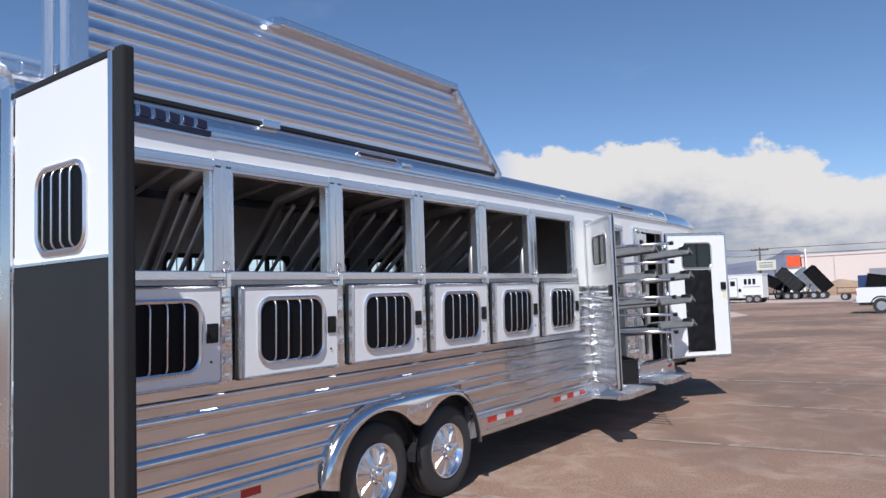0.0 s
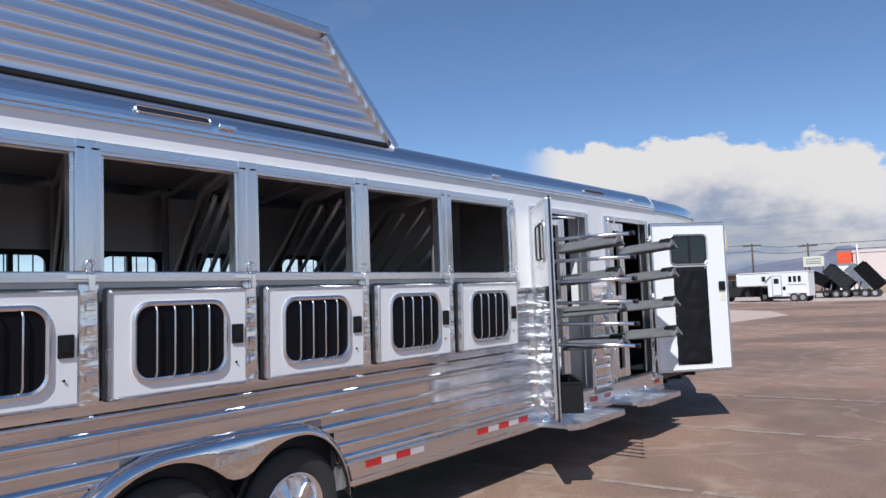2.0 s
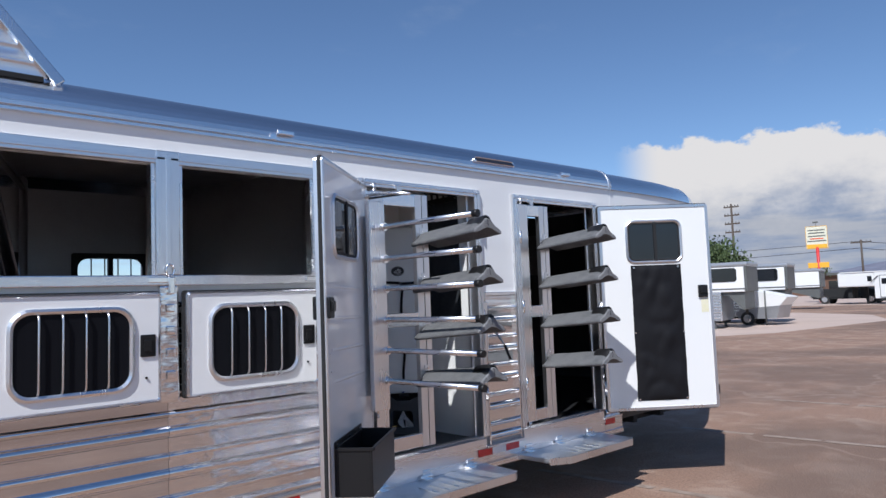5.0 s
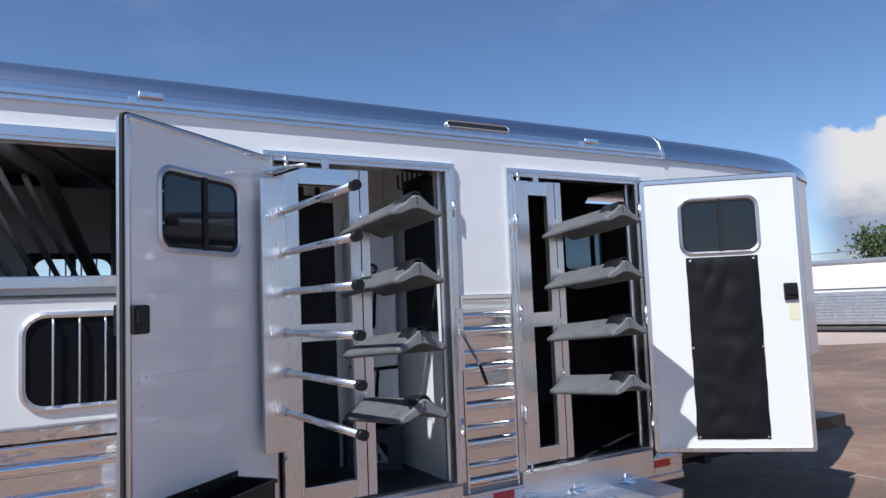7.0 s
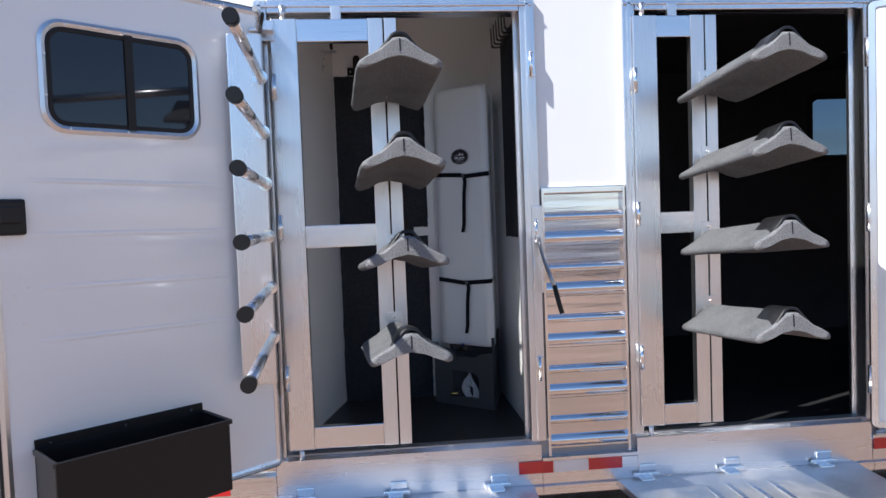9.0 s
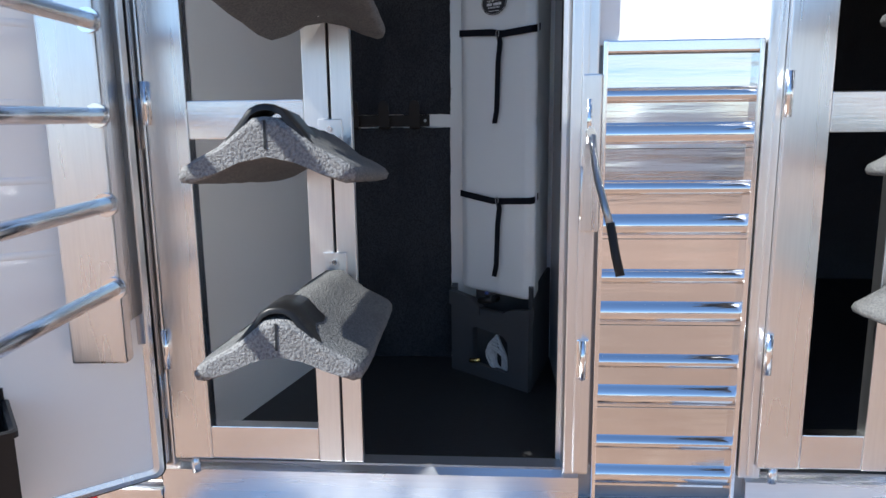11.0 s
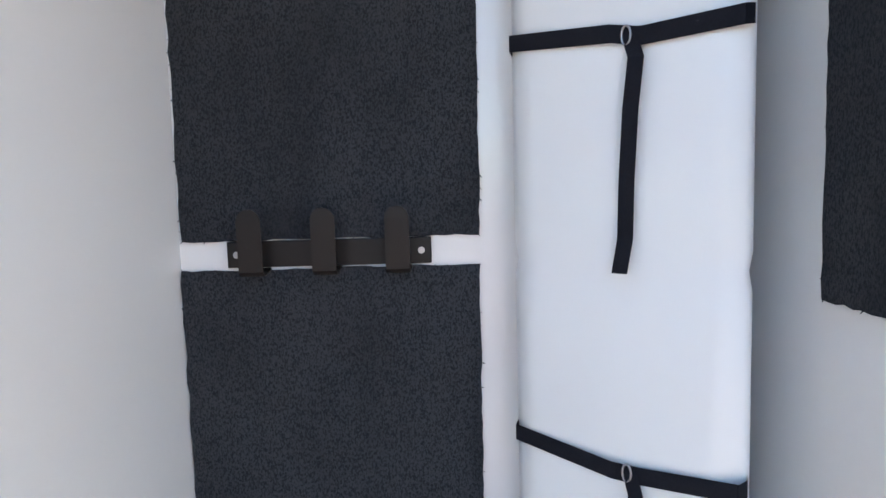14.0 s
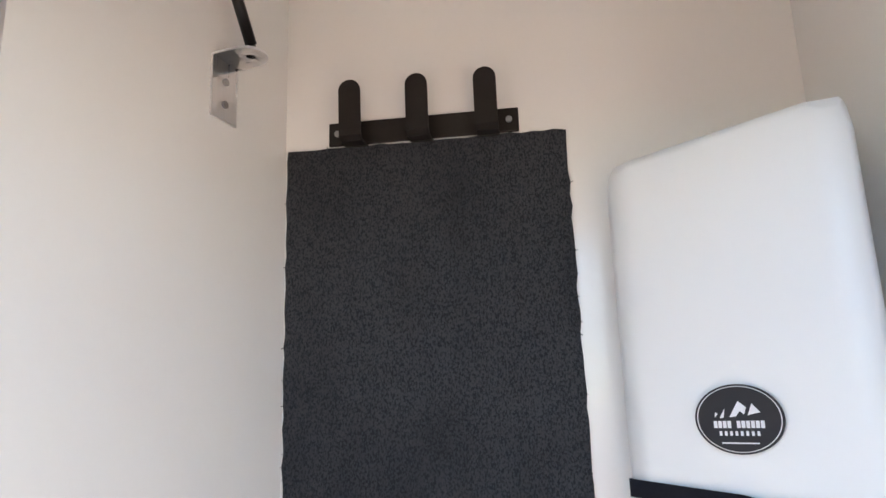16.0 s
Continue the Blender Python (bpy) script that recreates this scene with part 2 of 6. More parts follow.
ASPHALT = ground_material()
CONCRETE = material("pinkish_concrete", (0.50, 0.39, 0.33), 0.85, 0, 0.4, 20, 0.5, 0.4, (0.38, 0.29, 0.24), bump=0.4, bump_scale=40)
PAINT_LINE = material("faded_line_paint", (0.34, 0.27, 0.22), 0.8, 0, 0.9, 9, 0.9, 1.6, (0.19, 0.135, 0.105), bump=0.3, bump_scale=50)


# ---- mesh helpers ----
def box(bm, x0, x1, y0, y1, z0, z1, bevel=0.0, seg=2):
    r = bmesh.ops.create_cube(bm, size=1)
    for v in r["verts"]:
        v.co = Vector(((x0 + x1) / 2 + v.co.x * (x1 - x0), (y0 + y1) / 2 + v.co.y * (y1 - y0), (z0 + z1) / 2 + v.co.z * (z1 - z0)))
    if bevel:
        edges = list({e for v in r["verts"] for e in v.link_edges})
        bmesh.ops.bevel(bm, geom=edges, offset=bevel, segments=seg, affect="EDGES", profile=0.6)
    return bm


def B(*args, **kw):
    return box(bmesh.new(), *args, **kw)


def tube(bm, pts, r, n=10, cap=True):
    """A round bar along pts."""
    pts = [Vector(p) for p in pts]
    rings = []
    side = None
    for i, p in enumerate(pts):
        d = (pts[min(i + 1, len(pts) - 1)] - pts[max(i - 1, 0)]).normalized()
        if side is None:
            side = d.orthogonal().normalized()
        side = (side - d * side.dot(d)).normalized()
        other = d.cross(side)
        rings.append([bm.verts.new(p + (side * math.cos(2 * math.pi * k / n) + other * math.sin(2 * math.pi * k / n)) * r) for k in range(n)])
    for a, b in zip(rings, rings[1:]):
        for k in range(n):
            bm.faces.new((a[k], a[(k + 1) % n], b[(k + 1) % n], b[k])).smooth = True
    if cap:
        bm.faces.new(rings[0][::-1])
        bm.faces.new(rings[-1])
    return bm


def rrect(w, h, r, n=6):
    """Outline of a rounded rectangle about 0, 0, counter-clockwise."""
    pts = []
    for cx, cy, a0 in ((w / 2 - r, h / 2 - r, 0), (-w / 2 + r, h / 2 - r, 90), (-w / 2 + r, -h / 2 + r, 180), (w / 2 - r, -h / 2 + r, 270)):
        for k in range(n + 1):
            a = radians(a0 + 90 * k / n)
            pts.append((cx + r * math.cos(a), cy + r * math.sin(a)))
    return pts


def ring(bm, outer, inner, d0, d1, at, lip=0.0):
    """A frame between two outlines of equal length, from depth d0 to d1; at(u, v, d) gives the place."""
    n = len(outer)
    rows = []
    mid = [((a[0] + b[0]) / 2, (a[1] + b[1]) / 2) for a, b in zip(outer, inner)]
    for pts, d in ((outer, d0), (outer, d1 - lip), (mid, d1), (inner, d1 - lip), (inner, d0)):
        rows.append([bm.verts.new(at(u, v, d)) for u, v in pts])
    for a, b in zip(rows, rows[1:] + rows[:1]):
        for k in range(n):
            bm.faces.new((a[k], a[(k + 1) % n], b[(k + 1) % n], b[k]))
    bmesh.ops.recalc_face_normals(bm, faces=bm.faces)
    return bm


def plate(bm, pts, d0, d1, at):
    """A flat piece with that outline, from depth d0 to d1."""
    a = [bm.verts.new(at(u, v, d0)) for u, v in pts]
    b = [bm.verts.new(at(u, v, d1)) for u, v in pts]
    bm.faces.new(a)
    bm.faces.new(b[::-1])
    for k in range(len(pts)):
        bm.faces.new((a[k], b[k], b[(k + 1) % len(pts)], a[(k + 1) % len(pts)]))
    bmesh.ops.recalc_face_normals(bm, faces=bm.faces)
    return bm


def extrude_profile(bm, profile, y0, y1, closed=True, smooth=False):
    """A profile of (x, z) drawn out along y."""
    a = [bm.verts.new((x, y0, z)) for x, z in profile]
    b = [bm.verts.new((x, y1, z)) for x, z in profile]
    n = len(profile)
    for k in range(n if closed else n - 1):
        bm.faces.new((a[k], a[(k + 1) % n], b[(k + 1) % n], b[k])).smooth = smooth
    if closed:
        bm.faces.new(a[::-1])
        bm.faces.new(b)
    bmesh.ops.recalc_face_normals(bm, faces=bm.faces)
    return bm


def mesh_of(name, bm, mat):
    me = bpy.data.meshes.new(name)
    bm.to_mesh(me)
    bm.free()
    for one in (mat if isinstance(mat, (list, tuple)) else [mat]):
        me.materials.append(one)
    return me


def part(name, bm, mat, parent, label="", m=None):
    me = bm if isinstance(bm, bpy.types.Mesh) else mesh_of(name, bm, mat)
    ob = new(name, me)
    ob.parent = parent
    if m is not None:
        ob.matrix_basis = m
    return tagged(ob, label)


def thing(name, label, category, m=None, group="", kind=""):
    ob = new(name)
    ob.empty_display_size = 0.2
    if m is not None:
        ob.matrix_basis = m
    return tagged(ob, label, category, group, kind)


def solo(name, bm, mat, label, category, m=None, group="", kind=""):
    ob = new(name, mesh_of(name, bm, mat))
    if m is not None:
        ob.matrix_basis = m
    return tagged(ob, label, category, group, kind)


def panel(u, v, d):      # in a side wall: u along y, v up, d outwards
    return (d, u, v)


# ---- ground ----
def make_ground():
    bm = bmesh.new()
    bmesh.ops.create_grid(bm, x_segments=8, y_segments=8, size=1500)
    solo("ground", bm, ASPHALT, "worn reddish brown asphalt lot with cracks", "ground", kind="structure")


make_ground()

# ---- the horse trailer ----
SX = -3.55               # outer face of the near side
FX = -6.00               # outer face of the far side
REAR, SEAM = 1.42, 10.36
POSTS = [1.62, 2.55, 3.48, 4.41, 5.34, 6.27, 7.205]
BASE = Vector((-4.78, 6.0, 0.0))
trailer = thing("horse_trailer", "white and polished aluminium six horse trailer on the asphalt lot", "horse trailer", Matrix.Translation(BASE))


def tpart(name, bm, mat, label="", parent=None):
    bmesh.ops.translate(bm, verts=bm.verts, vec=-BASE)
    return part(name, bm, mat, parent or trailer, label)


def wall_with_holes(bm, x0, x1, y0, y1, z0, z1, holes):
    """A wall in the y, z plane with rectangular holes (y0, y1, z0, z1)."""
    ys = sorted({y0, y1, *[h[0] for h in holes], *[h[1] for h in holes]})
    for a, b in zip(ys, ys[1:]):
        cuts = sorted((h[2], h[3]) for h in holes if h[0] <= a and h[1] >= b)
        z = z0
        for c0, c1 in cuts:
            if c0 > z:
                box(bm, x0, x1, a, b, z, c0)
            z = c1
        if z < z1:
            box(bm, x0, x1, a, b, z, z1)
    bmesh.ops.remove_doubles(bm, verts=bm.verts, dist=0.0005)
    return bm


D1 = (7.555, 8.57, 0.64, 2.42)
D2 = (9.05, 10.065, 0.64, 2.42)
WIN = [(a + 0.065, b - 0.065, 1.84, 2.43) for a, b in zip(POSTS, POSTS[1:])]
WIN[-1] = (6.335, 7.165, 1.84, 2.43)
FARWIN = [(a + 0.2, b - 0.22, 1.72, 2.1) for a, b in zip(POSTS, POSTS[1:])] + [(11.40, 11.95, 1.97, 2.42)]


def make_shell():
    bm = wall_with_holes(bmesh.new(), SX - 0.05, SX, REAR, SEAM, 1.69, 2.63, [*WIN, (D1[0], D1[1], 1.0, 2.42), (D2[0], D2[1], 1.0, 2.42)])
    tpart("upper_side_panel", bm, WHITE, "white upper side panel")
    bm = wall_with_holes(bmesh.new(), SX - 0.06, SX - 0.012, REAR, SEAM, 0.40, 1.69, [D1[:2] + (0.64, 2), D2[:2] + (0.64, 2), (3.43, 5.07, 0.0, 0.84)])
    tpart("lower_side_panel", bm, STALL)
    bm = wall_with_holes(bmesh.new(), FX, FX + 0.05, REAR, 12.4, 0.40, 2.63, FARWIN)
    tpart("far_side_panel", bm, STALL)
    bm = bmesh.new()
    box(bm, FX + 0.05, SX - 0.06, REAR, 12.4, 0.50, 0.60)
    tpart("floor_deck", bm, FLOORM, "black rubber floor deck")
    # roof, crowned a little
    prof = [(FX, 2.63), (FX + 0.05, 2.73), (FX + 0.2, 2.79), (FX + 0.7, 2.82), (SX - 0.7, 2.82), (SX - 0.22, 2.80), (SX - 0.22, 2.75), (FX + 0.2, 2.73), (FX + 0.1, 2.63)]
    tpart("roof", extrude_profile(bmesh.new(), prof, REAR, 11.65), ALU_H)
    tpart("roof_front", plate(bmesh.new(), [(FX, 11.61), (SX - 0.25, 11.61), (SX - 0.36, 12.05), (SX - 0.62, 12.45), (FX, 12.4)], 2.74, 2.79, lambda u, v, d: (u, v, d)), ALU_H)
    # rounded roof rail with two fine grooves
    prof = [(SX + 0.004, 2.61), (SX + 0.02, 2.615), (SX + 0.02, 2.63), (SX + 0.012, 2.633), (SX + 0.024, 2.64), (SX + 0.024, 2.66), (SX + 0.014, 2.665)]
    for k in range(9):
        a = radians(10 + 80 * k / 8)
        prof.append((SX - 0.19 + 0.205 * math.cos(a), 2.662 + 0.165 * math.sin(a)))
    prof += [(SX - 0.25, 2.79), (SX - 0.08, 2.65), (SX - 0.06, 2.61)]
    tpart("roof_rail", extrude_profile(bmesh.new(), prof, REAR, SEAM - 0.004), ALU_H, "rounded silver roof rail")
    prof2 = [(x + (0.006 if x > SX - 0.2 else 0), z) for x, z in prof]
    tpart("roof_rail_joint", extrude_profile(bmesh.new(), prof2, SEAM - 0.012, SEAM + 0.012), ALU)
    # tapering nose: a thin shell round a curved plan, and a rounded cap on it
    plan = [(SX, SEAM + 0.006), (SX - 0.012, 10.93), (SX - 0.05, 11.53), (SX - 0.14, 12.08), (SX - 0.31, 12.5), (SX - 0.56, 12.85), (SX - 0.95, 13.05), (FX + 0.5, 13.05), (FX, 12.4)]
    bm = bmesh.new()
    inside = [(x - 0.03, y - 0.02) if x > SX - 0.7 else (x, y - 0.04) for x, y in plan]
    inside[-1] = (FX + 0.04, 12.4)
    for k in range(len(plan) - 1):
        plate(bm, [plan[k], plan[k + 1], inside[k + 1], inside[k]], 1.1, 2.63, lambda u, v, d: (u, v, d))
    tpart("nose_panel", bm, WHITE, "white tapered nose panel")
    bm = bmesh.new()
    rows = []
    for k in range(7):
        a = radians(90 * k / 6)
        ins, z = 0.016 - 0.19 * (1 - math.cos(a)), 2.615 + 0.19 * math.sin(a)
        row = []
        for q, (x, y) in enumerate(plan):
            x0, y0 = plan[max(q - 1, 0)]
            x1, y1 = plan[min(q + 1, len(plan) - 1)]
            nrm = Vector((y1 - y0, x0 - x1)).normalized()
            row.append(bm.verts.new((x + nrm.x * ins, y + nrm.y * ins if q else y, z)))
        rows.append(row)
    for r0, r1 in zip(rows, rows[1:]):
        for k in range(len(plan) - 1):
            bm.faces.new((r0[k], r0[k + 1], r1[k + 1], r1[k])).smooth = True
    bm.faces.new(rows[-1])
    bmesh.ops.recalc_face_normals(bm, faces=bm.faces)
    tpart("nose_cap", bm, ALU_H)


make_shell()


# ---- window frames, posts and sills ----
def make_window_frames():
    for y0, y1, z0, z1 in WIN:
        bm = bmesh.new()
        box(bm, SX, SX + 0.022, y0 - 0.055, y1 + 0.055, z1, z1 + 0.07, 0.004)
        box(bm, SX + 0.022, SX + 0.03, y0 - 0.05, y1 + 0.05, z1 + 0.02, z1 + 0.034, 0.002)
        box(bm, SX - 0.05, SX + 0.012, y0 - 0.002, y0 + 0.018, z0, z1, 0.002)
        box(bm, SX - 0.05, SX + 0.012, y1 - 0.018, y1 + 0.002, z0, z1, 0.002)
        box(bm, SX - 0.05, SX + 0.035, y0 - 0.055, y1 + 0.055, z0 - 0.055, z0, 0.006)
        tpart("window_frame", bm, ALU_H)
    for i, y in enumerate(POSTS[1:-1] + [7.2]):
        last = y > 7
        w = 0.035 if last else 0.062
        bm = bmesh.new()
        box(bm, SX, SX + 0.03, y - w, y + w, 1.84, 2.50, 0.006)
        if not last:
            box(bm, SX + 0.03, SX + 0.036, y - 0.012, y + 0.012, 1.86, 2.48, 0.002)
        post = tpart("post", bm, ALU)
        if not last:
            bm = bmesh.new()
            box(bm, SX + 0.0, SX + 0.03, y - 0.05, y + 0.05, 1.18, 1.785, 0.01)
            for k in range(4):
                box(bm, SX + 0.03, SX + 0.045, y - 0.02, y + 0.025, 1.30 + 0.115 * k, 1.345 + 0.115 * k, 0.006)
            tpart("lower_post", bm, WAVY)
        # latch hook: plate, loop and pin
        bm = bmesh.new()
        box(bm, SX + 0.03, SX + 0.045, y - 0.11, y + 0.03, 1.80, 1.83, 0.004)
        tube(bm, [(SX + 0.045, y + 0.0 + 0.022 * math.sin(a), 1.865 + 0.03 * math.cos(a)) for a in [k * math.pi / 6 for k in range(13)]], 0.006, 6, False)
        box(bm, SX + 0.03, SX + 0.06, y - 0.012, y + 0.02, 1.74, 1.83, 0.006)
        tpart("window_latch", bm, CHROME)


make_window_frames()


def barred_window(parent, w, h, r, d, bars, at, glass=SCREEN):
    """Ring, dark screen and upright bars, seated at depth d of a panel."""
    outer, inner = rrect(w + 0.05, h + 0.05, r + 0.02), rrect(w, h, r)
    part("window_ring", ring(bmesh.new(), outer, inner, d - 0.002, d + 0.016, at, 0.008), ALU, parent)
    part("window_screen", plate(bmesh.new(), inner, d + 0.001, d + 0.003, at), glass, parent)
    for k in range(bars):
        u = -w / 2 + w * (k + 1) / (bars + 1)
        pts = [at(u, -h / 2 + 0.002, d + 0.004), at(u, -h / 2 + 0.012, d + 0.016), at(u, -h / 2 + 0.03, d + 0.022), at(u, h / 2 - 0.03, d + 0.022), at(u, h / 2 - 0.012, d + 0.016), at(u, h / 2 - 0.002, d + 0.004)]
        part("window_bar", tube(bmesh.new(), pts, 0.0052, 8), ALU, parent)


def make_drop_doors():
    w, h = 0.795, 0.55
    at = panel
    first = None
    for i, (a, b) in enumerate(zip(POSTS, POSTS[1:])):
        y = a + 0.07 + w / 2
        place = Matrix.Translation(Vector((SX + 0.05, y, 1.475)) - BASE) @ Euler((0, radians(1.6), 0)).to_matrix().to_4x4()
        if first is None:
            bm = bmesh.new()
            box(bm, 0.0, 0.036, -w / 2 + 0.012, w / 2 - 0.012, -h / 2 + 0.012, h / 2 - 0.012, 0.003)
            first = part("drop_door", bm, WHITE, trailer, "white drop down feed door with barred window", place)
            part("door_edge", ring(bmesh.new(), rrect(w, h, 0.012, 2), rrect(w - 0.036, h - 0.036, 0.006, 2), -0.004, 0.043, at, 0.012), ALU_H, first)
            part("door_gasket", ring(bmesh.new(), rrect(w + 0.016, h + 0.016, 0.014, 2), rrect(w - 0.06, h - 0.06, 0.006, 2), -0.022, -0.004, at, 0.002), RUBBER, first)
            barred_window(first, 0.50, 0.37, 0.075, 0.036, 4, lambda u, v, d: (d, u - 0.01, v + 0.0))
            bm = bmesh.new()
            box(bm, 0.036, 0.046, w / 2 - 0.105, w / 2 - 0.03, -0.045, 0.065, 0.006)
            box(bm, 0.046, 0.054, w / 2 - 0.09, w / 2 - 0.05, -0.02, 0.04, 0.004)
            part("paddle_latch", bm, PLASTIC, first)
            part("bump_stop", tube(bmesh.new(), [(0.036, w / 2 - 0.075, -0.15), (0.044, w / 2 - 0.075, -0.15)], 0.006, 8), PLASTIC, first)
            for s in (-1, 1):
                part("door_hinge", tube(bmesh.new(), [(-0.008, s * 0.26 - 0.05, -h / 2 - 0.004), (-0.008, s * 0.26 + 0.05, -h / 2 - 0.004)], 0.009, 8), ALU, first)
        else:
            copy_thing(first, place)


make_drop_doors()


# ---- wheels, fender, underframe ----
HUBS = [3.86, 4.73]


def make_wheels():
    def lathe(profile, n=40):
        bm = bmesh.new()
        rows = []
        for x, r in profile:
            rows.append([bm.verts.new((x, r * math.cos(2 * math.pi * k / n), r * math.sin(2 * math.pi * k / n))) for k in range(n)])
        for a, b in zip(rows, rows[1:]):
            for k in range(n):
                bm.faces.new((a[k], a[(k + 1) % n], b[(k + 1) % n], b[k])).smooth = True
        bmesh.ops.recalc_face_normals(bm, faces=bm.faces)
        return bm
    first = None
    for y in HUBS:
        place = Matrix.Translation(Vector((SX + 0.0, y, 0.372)) - BASE)
        if first:
            copy_thing(first, place)
            continue
        tyre = lathe([(-0.03, 0.215), (-0.012, 0.225), (-0.004, 0.25), (0.0, 0.29), (-0.004, 0.325), (-0.018, 0.352), (-0.03, 0.366), (-0.06, 0.371), (-0.066, 0.362), (-0.074, 0.371),
                      (-0.11, 0.373), (-0.118, 0.362), (-0.126, 0.373), (-0.17, 0.371), (-0.2, 0.36), (-0.215, 0.32), (-0.215, 0.24), (-0.2, 0.215)], 56)
        first = part("wheel", tyre, TYRE, trailer, "black tyre on a polished alloy rim", place)
        part("rim", lathe([(-0.2, 0.218), (-0.006, 0.222), (0.0, 0.216), (-0.006, 0.206), (-0.04, 0.195), (-0.05, 0.185)], 48), CHROME, first)
        bm = lathe([(-0.05, 0.186), (-0.046, 0.15), (-0.03, 0.11), (-0.022, 0.075), (-0.02, 0.07), (-0.02, 0.0)], 48)
        part("rim_disc", bm, ALU_H, first)
        for k in range(8):
            a = 2 * math.pi * k / 8
            c, s = math.cos(a), math.sin(a)
            bm = bmesh.new()
            for r0, r1, hw0, hw1, x0, x1 in ((0.072, 0.19, 0.022, 0.03, -0.012, -0.03),):
                vs = []
                for r, hw, x in ((r0, hw0, x0), (r1, hw1, x1)):
                    for s2, dx in ((-1, -0.02), (-0.6, 0.0), (0.6, 0.0), (1, -0.02)):
                        vs.append(bm.verts.new((x + dx, r * c - s2 * hw * s, r * s + s2 * hw * c)))
                for q in range(3):
                    bm.faces.new((vs[q], vs[q + 1], vs[q + 5], vs[q + 4]))
            bmesh.ops.recalc_face_normals(bm, faces=bm.faces)
            part("spoke", bm, ALU, first)
            part("lug_nut", tube(bmesh.new(), [(-0.025, 0.058 * c, 0.058 * s), (0.012, 0.058 * c, 0.058 * s)], 0.010, 6), CHROME, first)
        part("hub_cap", lathe([(-0.02, 0.045), (0.02, 0.043), (0.03, 0.034), (0.034, 0.0)], 24), CHROME, first)
    # twin arched fender: a band that follows both wheels, rolled back to the wall along its outer edge
    H0, H1, R = HUBS[0], HUBS[1], 0.455
    inn, out = [], []
    for k in range(13):
        a = radians(180 - 90 * k / 12)
        inn.append((H0 + R * math.cos(a), 0.372 + R * math.sin(a)))
        out.append((H0 + 0.04 + 0.62 * math.cos(a), 0.40 + 0.50 * math.sin(a)))
    for k in range(1, 20):
        s = k / 20
        y = H0 + (H1 - H0) * s
        arc = max(0.372 + math.sqrt(max(0.0, R ** 2 - (y - h) ** 2)) for h in HUBS)
        inn.append((y, 0.5 * (arc + 0.655 + math.sqrt((arc - 0.655) ** 2 + 0.0016))))
        out.append((H0 + 0.04 + (H1 - H0 - 0.06) * s, 0.90 + 0.012 * math.sin(math.pi * s)))
    for k in range(13):
        a = radians(90 - 90 * k / 12)
        inn.append((H1 + R * 0.86 * math.cos(a), 0.372 + R * math.sin(a)))
        out.append((H1 - 0.02 + 0.45 * math.cos(a), 0.40 + 0.50 * math.sin(a)))
    bm = bmesh.new()
    rows = []
    for (y0, z0), (y1, z1) in zip(out, inn):
        w = math.hypot(y1 - y0, z1 - z0)
        cut = [(min(d / w, 0.02 * k + 0.86), x) for k, (d, x) in enumerate(((0.0, -0.005), (0.005, 0.020), (0.015, 0.042), (0.030, 0.058), (0.050, 0.067)))]
        rows.append([bm.verts.new((SX + x, y0 + (y1 - y0) * f, z0 + (z1 - z0) * f)) for f, x in cut + [(0.97, 0.071), (1.0, 0.066), (1.0, 0.02)]])
    for a, b in zip(rows, rows[1:]):
        for k in range(len(a) - 1):
            bm.faces.new((a[k], b[k], b[k + 1], a[k + 1])).smooth = True
    bmesh.ops.recalc_face_normals(bm, faces=bm.faces)
    tpart("fender_skirt", bm, POLISHED, "polished aluminium fender over both wheels")
    bm = bmesh.new()
    for k in range(8):
        y = H0 + 0.27 + 0.042 * k
        h = (0.05, 0.03, 0.038, 0.05, 0.03, 0.042, 0.03, 0.036)[k]
        plate(bm, [(y, 0.755 + 0.004 * k), (y + 0.026, 0.755 + 0.004 * k), (y + 0.034, 0.755 + h + 0.004 * k), (y + 0.012, 0.755 + h + 0.004 * k)], SX + 0.070, SX + 0.0735, lambda u, v, d: (d, u, v))
    tpart("fender_emblem", bm, ALU, "pale script emblem drawn as bars")
    bm = bmesh.new()
    for hub in HUBS:
        line = [(hub + 0.46 * math.cos(radians(a)), 0.372 + 0.46 * math.sin(radians(a))) for a in range(0, 181, 9)]
        rows = [[bm.verts.new((x, y, z)) for y, z in line] for x in (SX + 0.02, SX - 0.42)]
        for k in range(len(line) - 1):
            bm.faces.new((rows[0][k], rows[0][k + 1], rows[1][k + 1], rows[1][k]))
    box(bm, SX - 0.44, SX - 0.42, 3.3, 5.2, 0.35, 1.05)
    tpart("wheel_well", bm, RUBBER)
    bm = bmesh.new()
    for x in (SX - 0.35, FX + 0.35):
        box(bm, x - 0.05, x + 0.05, REAR, 12.0, 0.38, 0.50, 0.01)
    for k in range(22):
        box(bm, FX + 0.05, SX - 0.1, 1.6 + 0.48 * k, 1.66 + 0.48 * k, 0.42, 0.499)
    for hub in HUBS:
        tube(bm, [(FX + 0.1, hub, 0.37), (SX - 0.2, hub, 0.37)], 0.045, 12)
    tpart("underframe", bm, KICK)
    bm = bmesh.new()
    for y in (HUBS[0], HUBS[1]):
        tube(bm, [(FX + 0.02, y, 0.372), (FX + 0.24, y, 0.372)], 0.372, 32)
        tpart("wheel_far", bm, TYRE)
        bm = bmesh.new()
    bm.free()
    bm = bmesh.new()
    box(bm, -5.2, -5.08, 11.3, 11.42, 0.02, 0.5, 0.01)
    box(bm, -5.26, -5.02, 11.24, 11.48, 0.0, 0.03, 0.008)
    tpart("landing_jack", bm, ALU)


make_wheels()


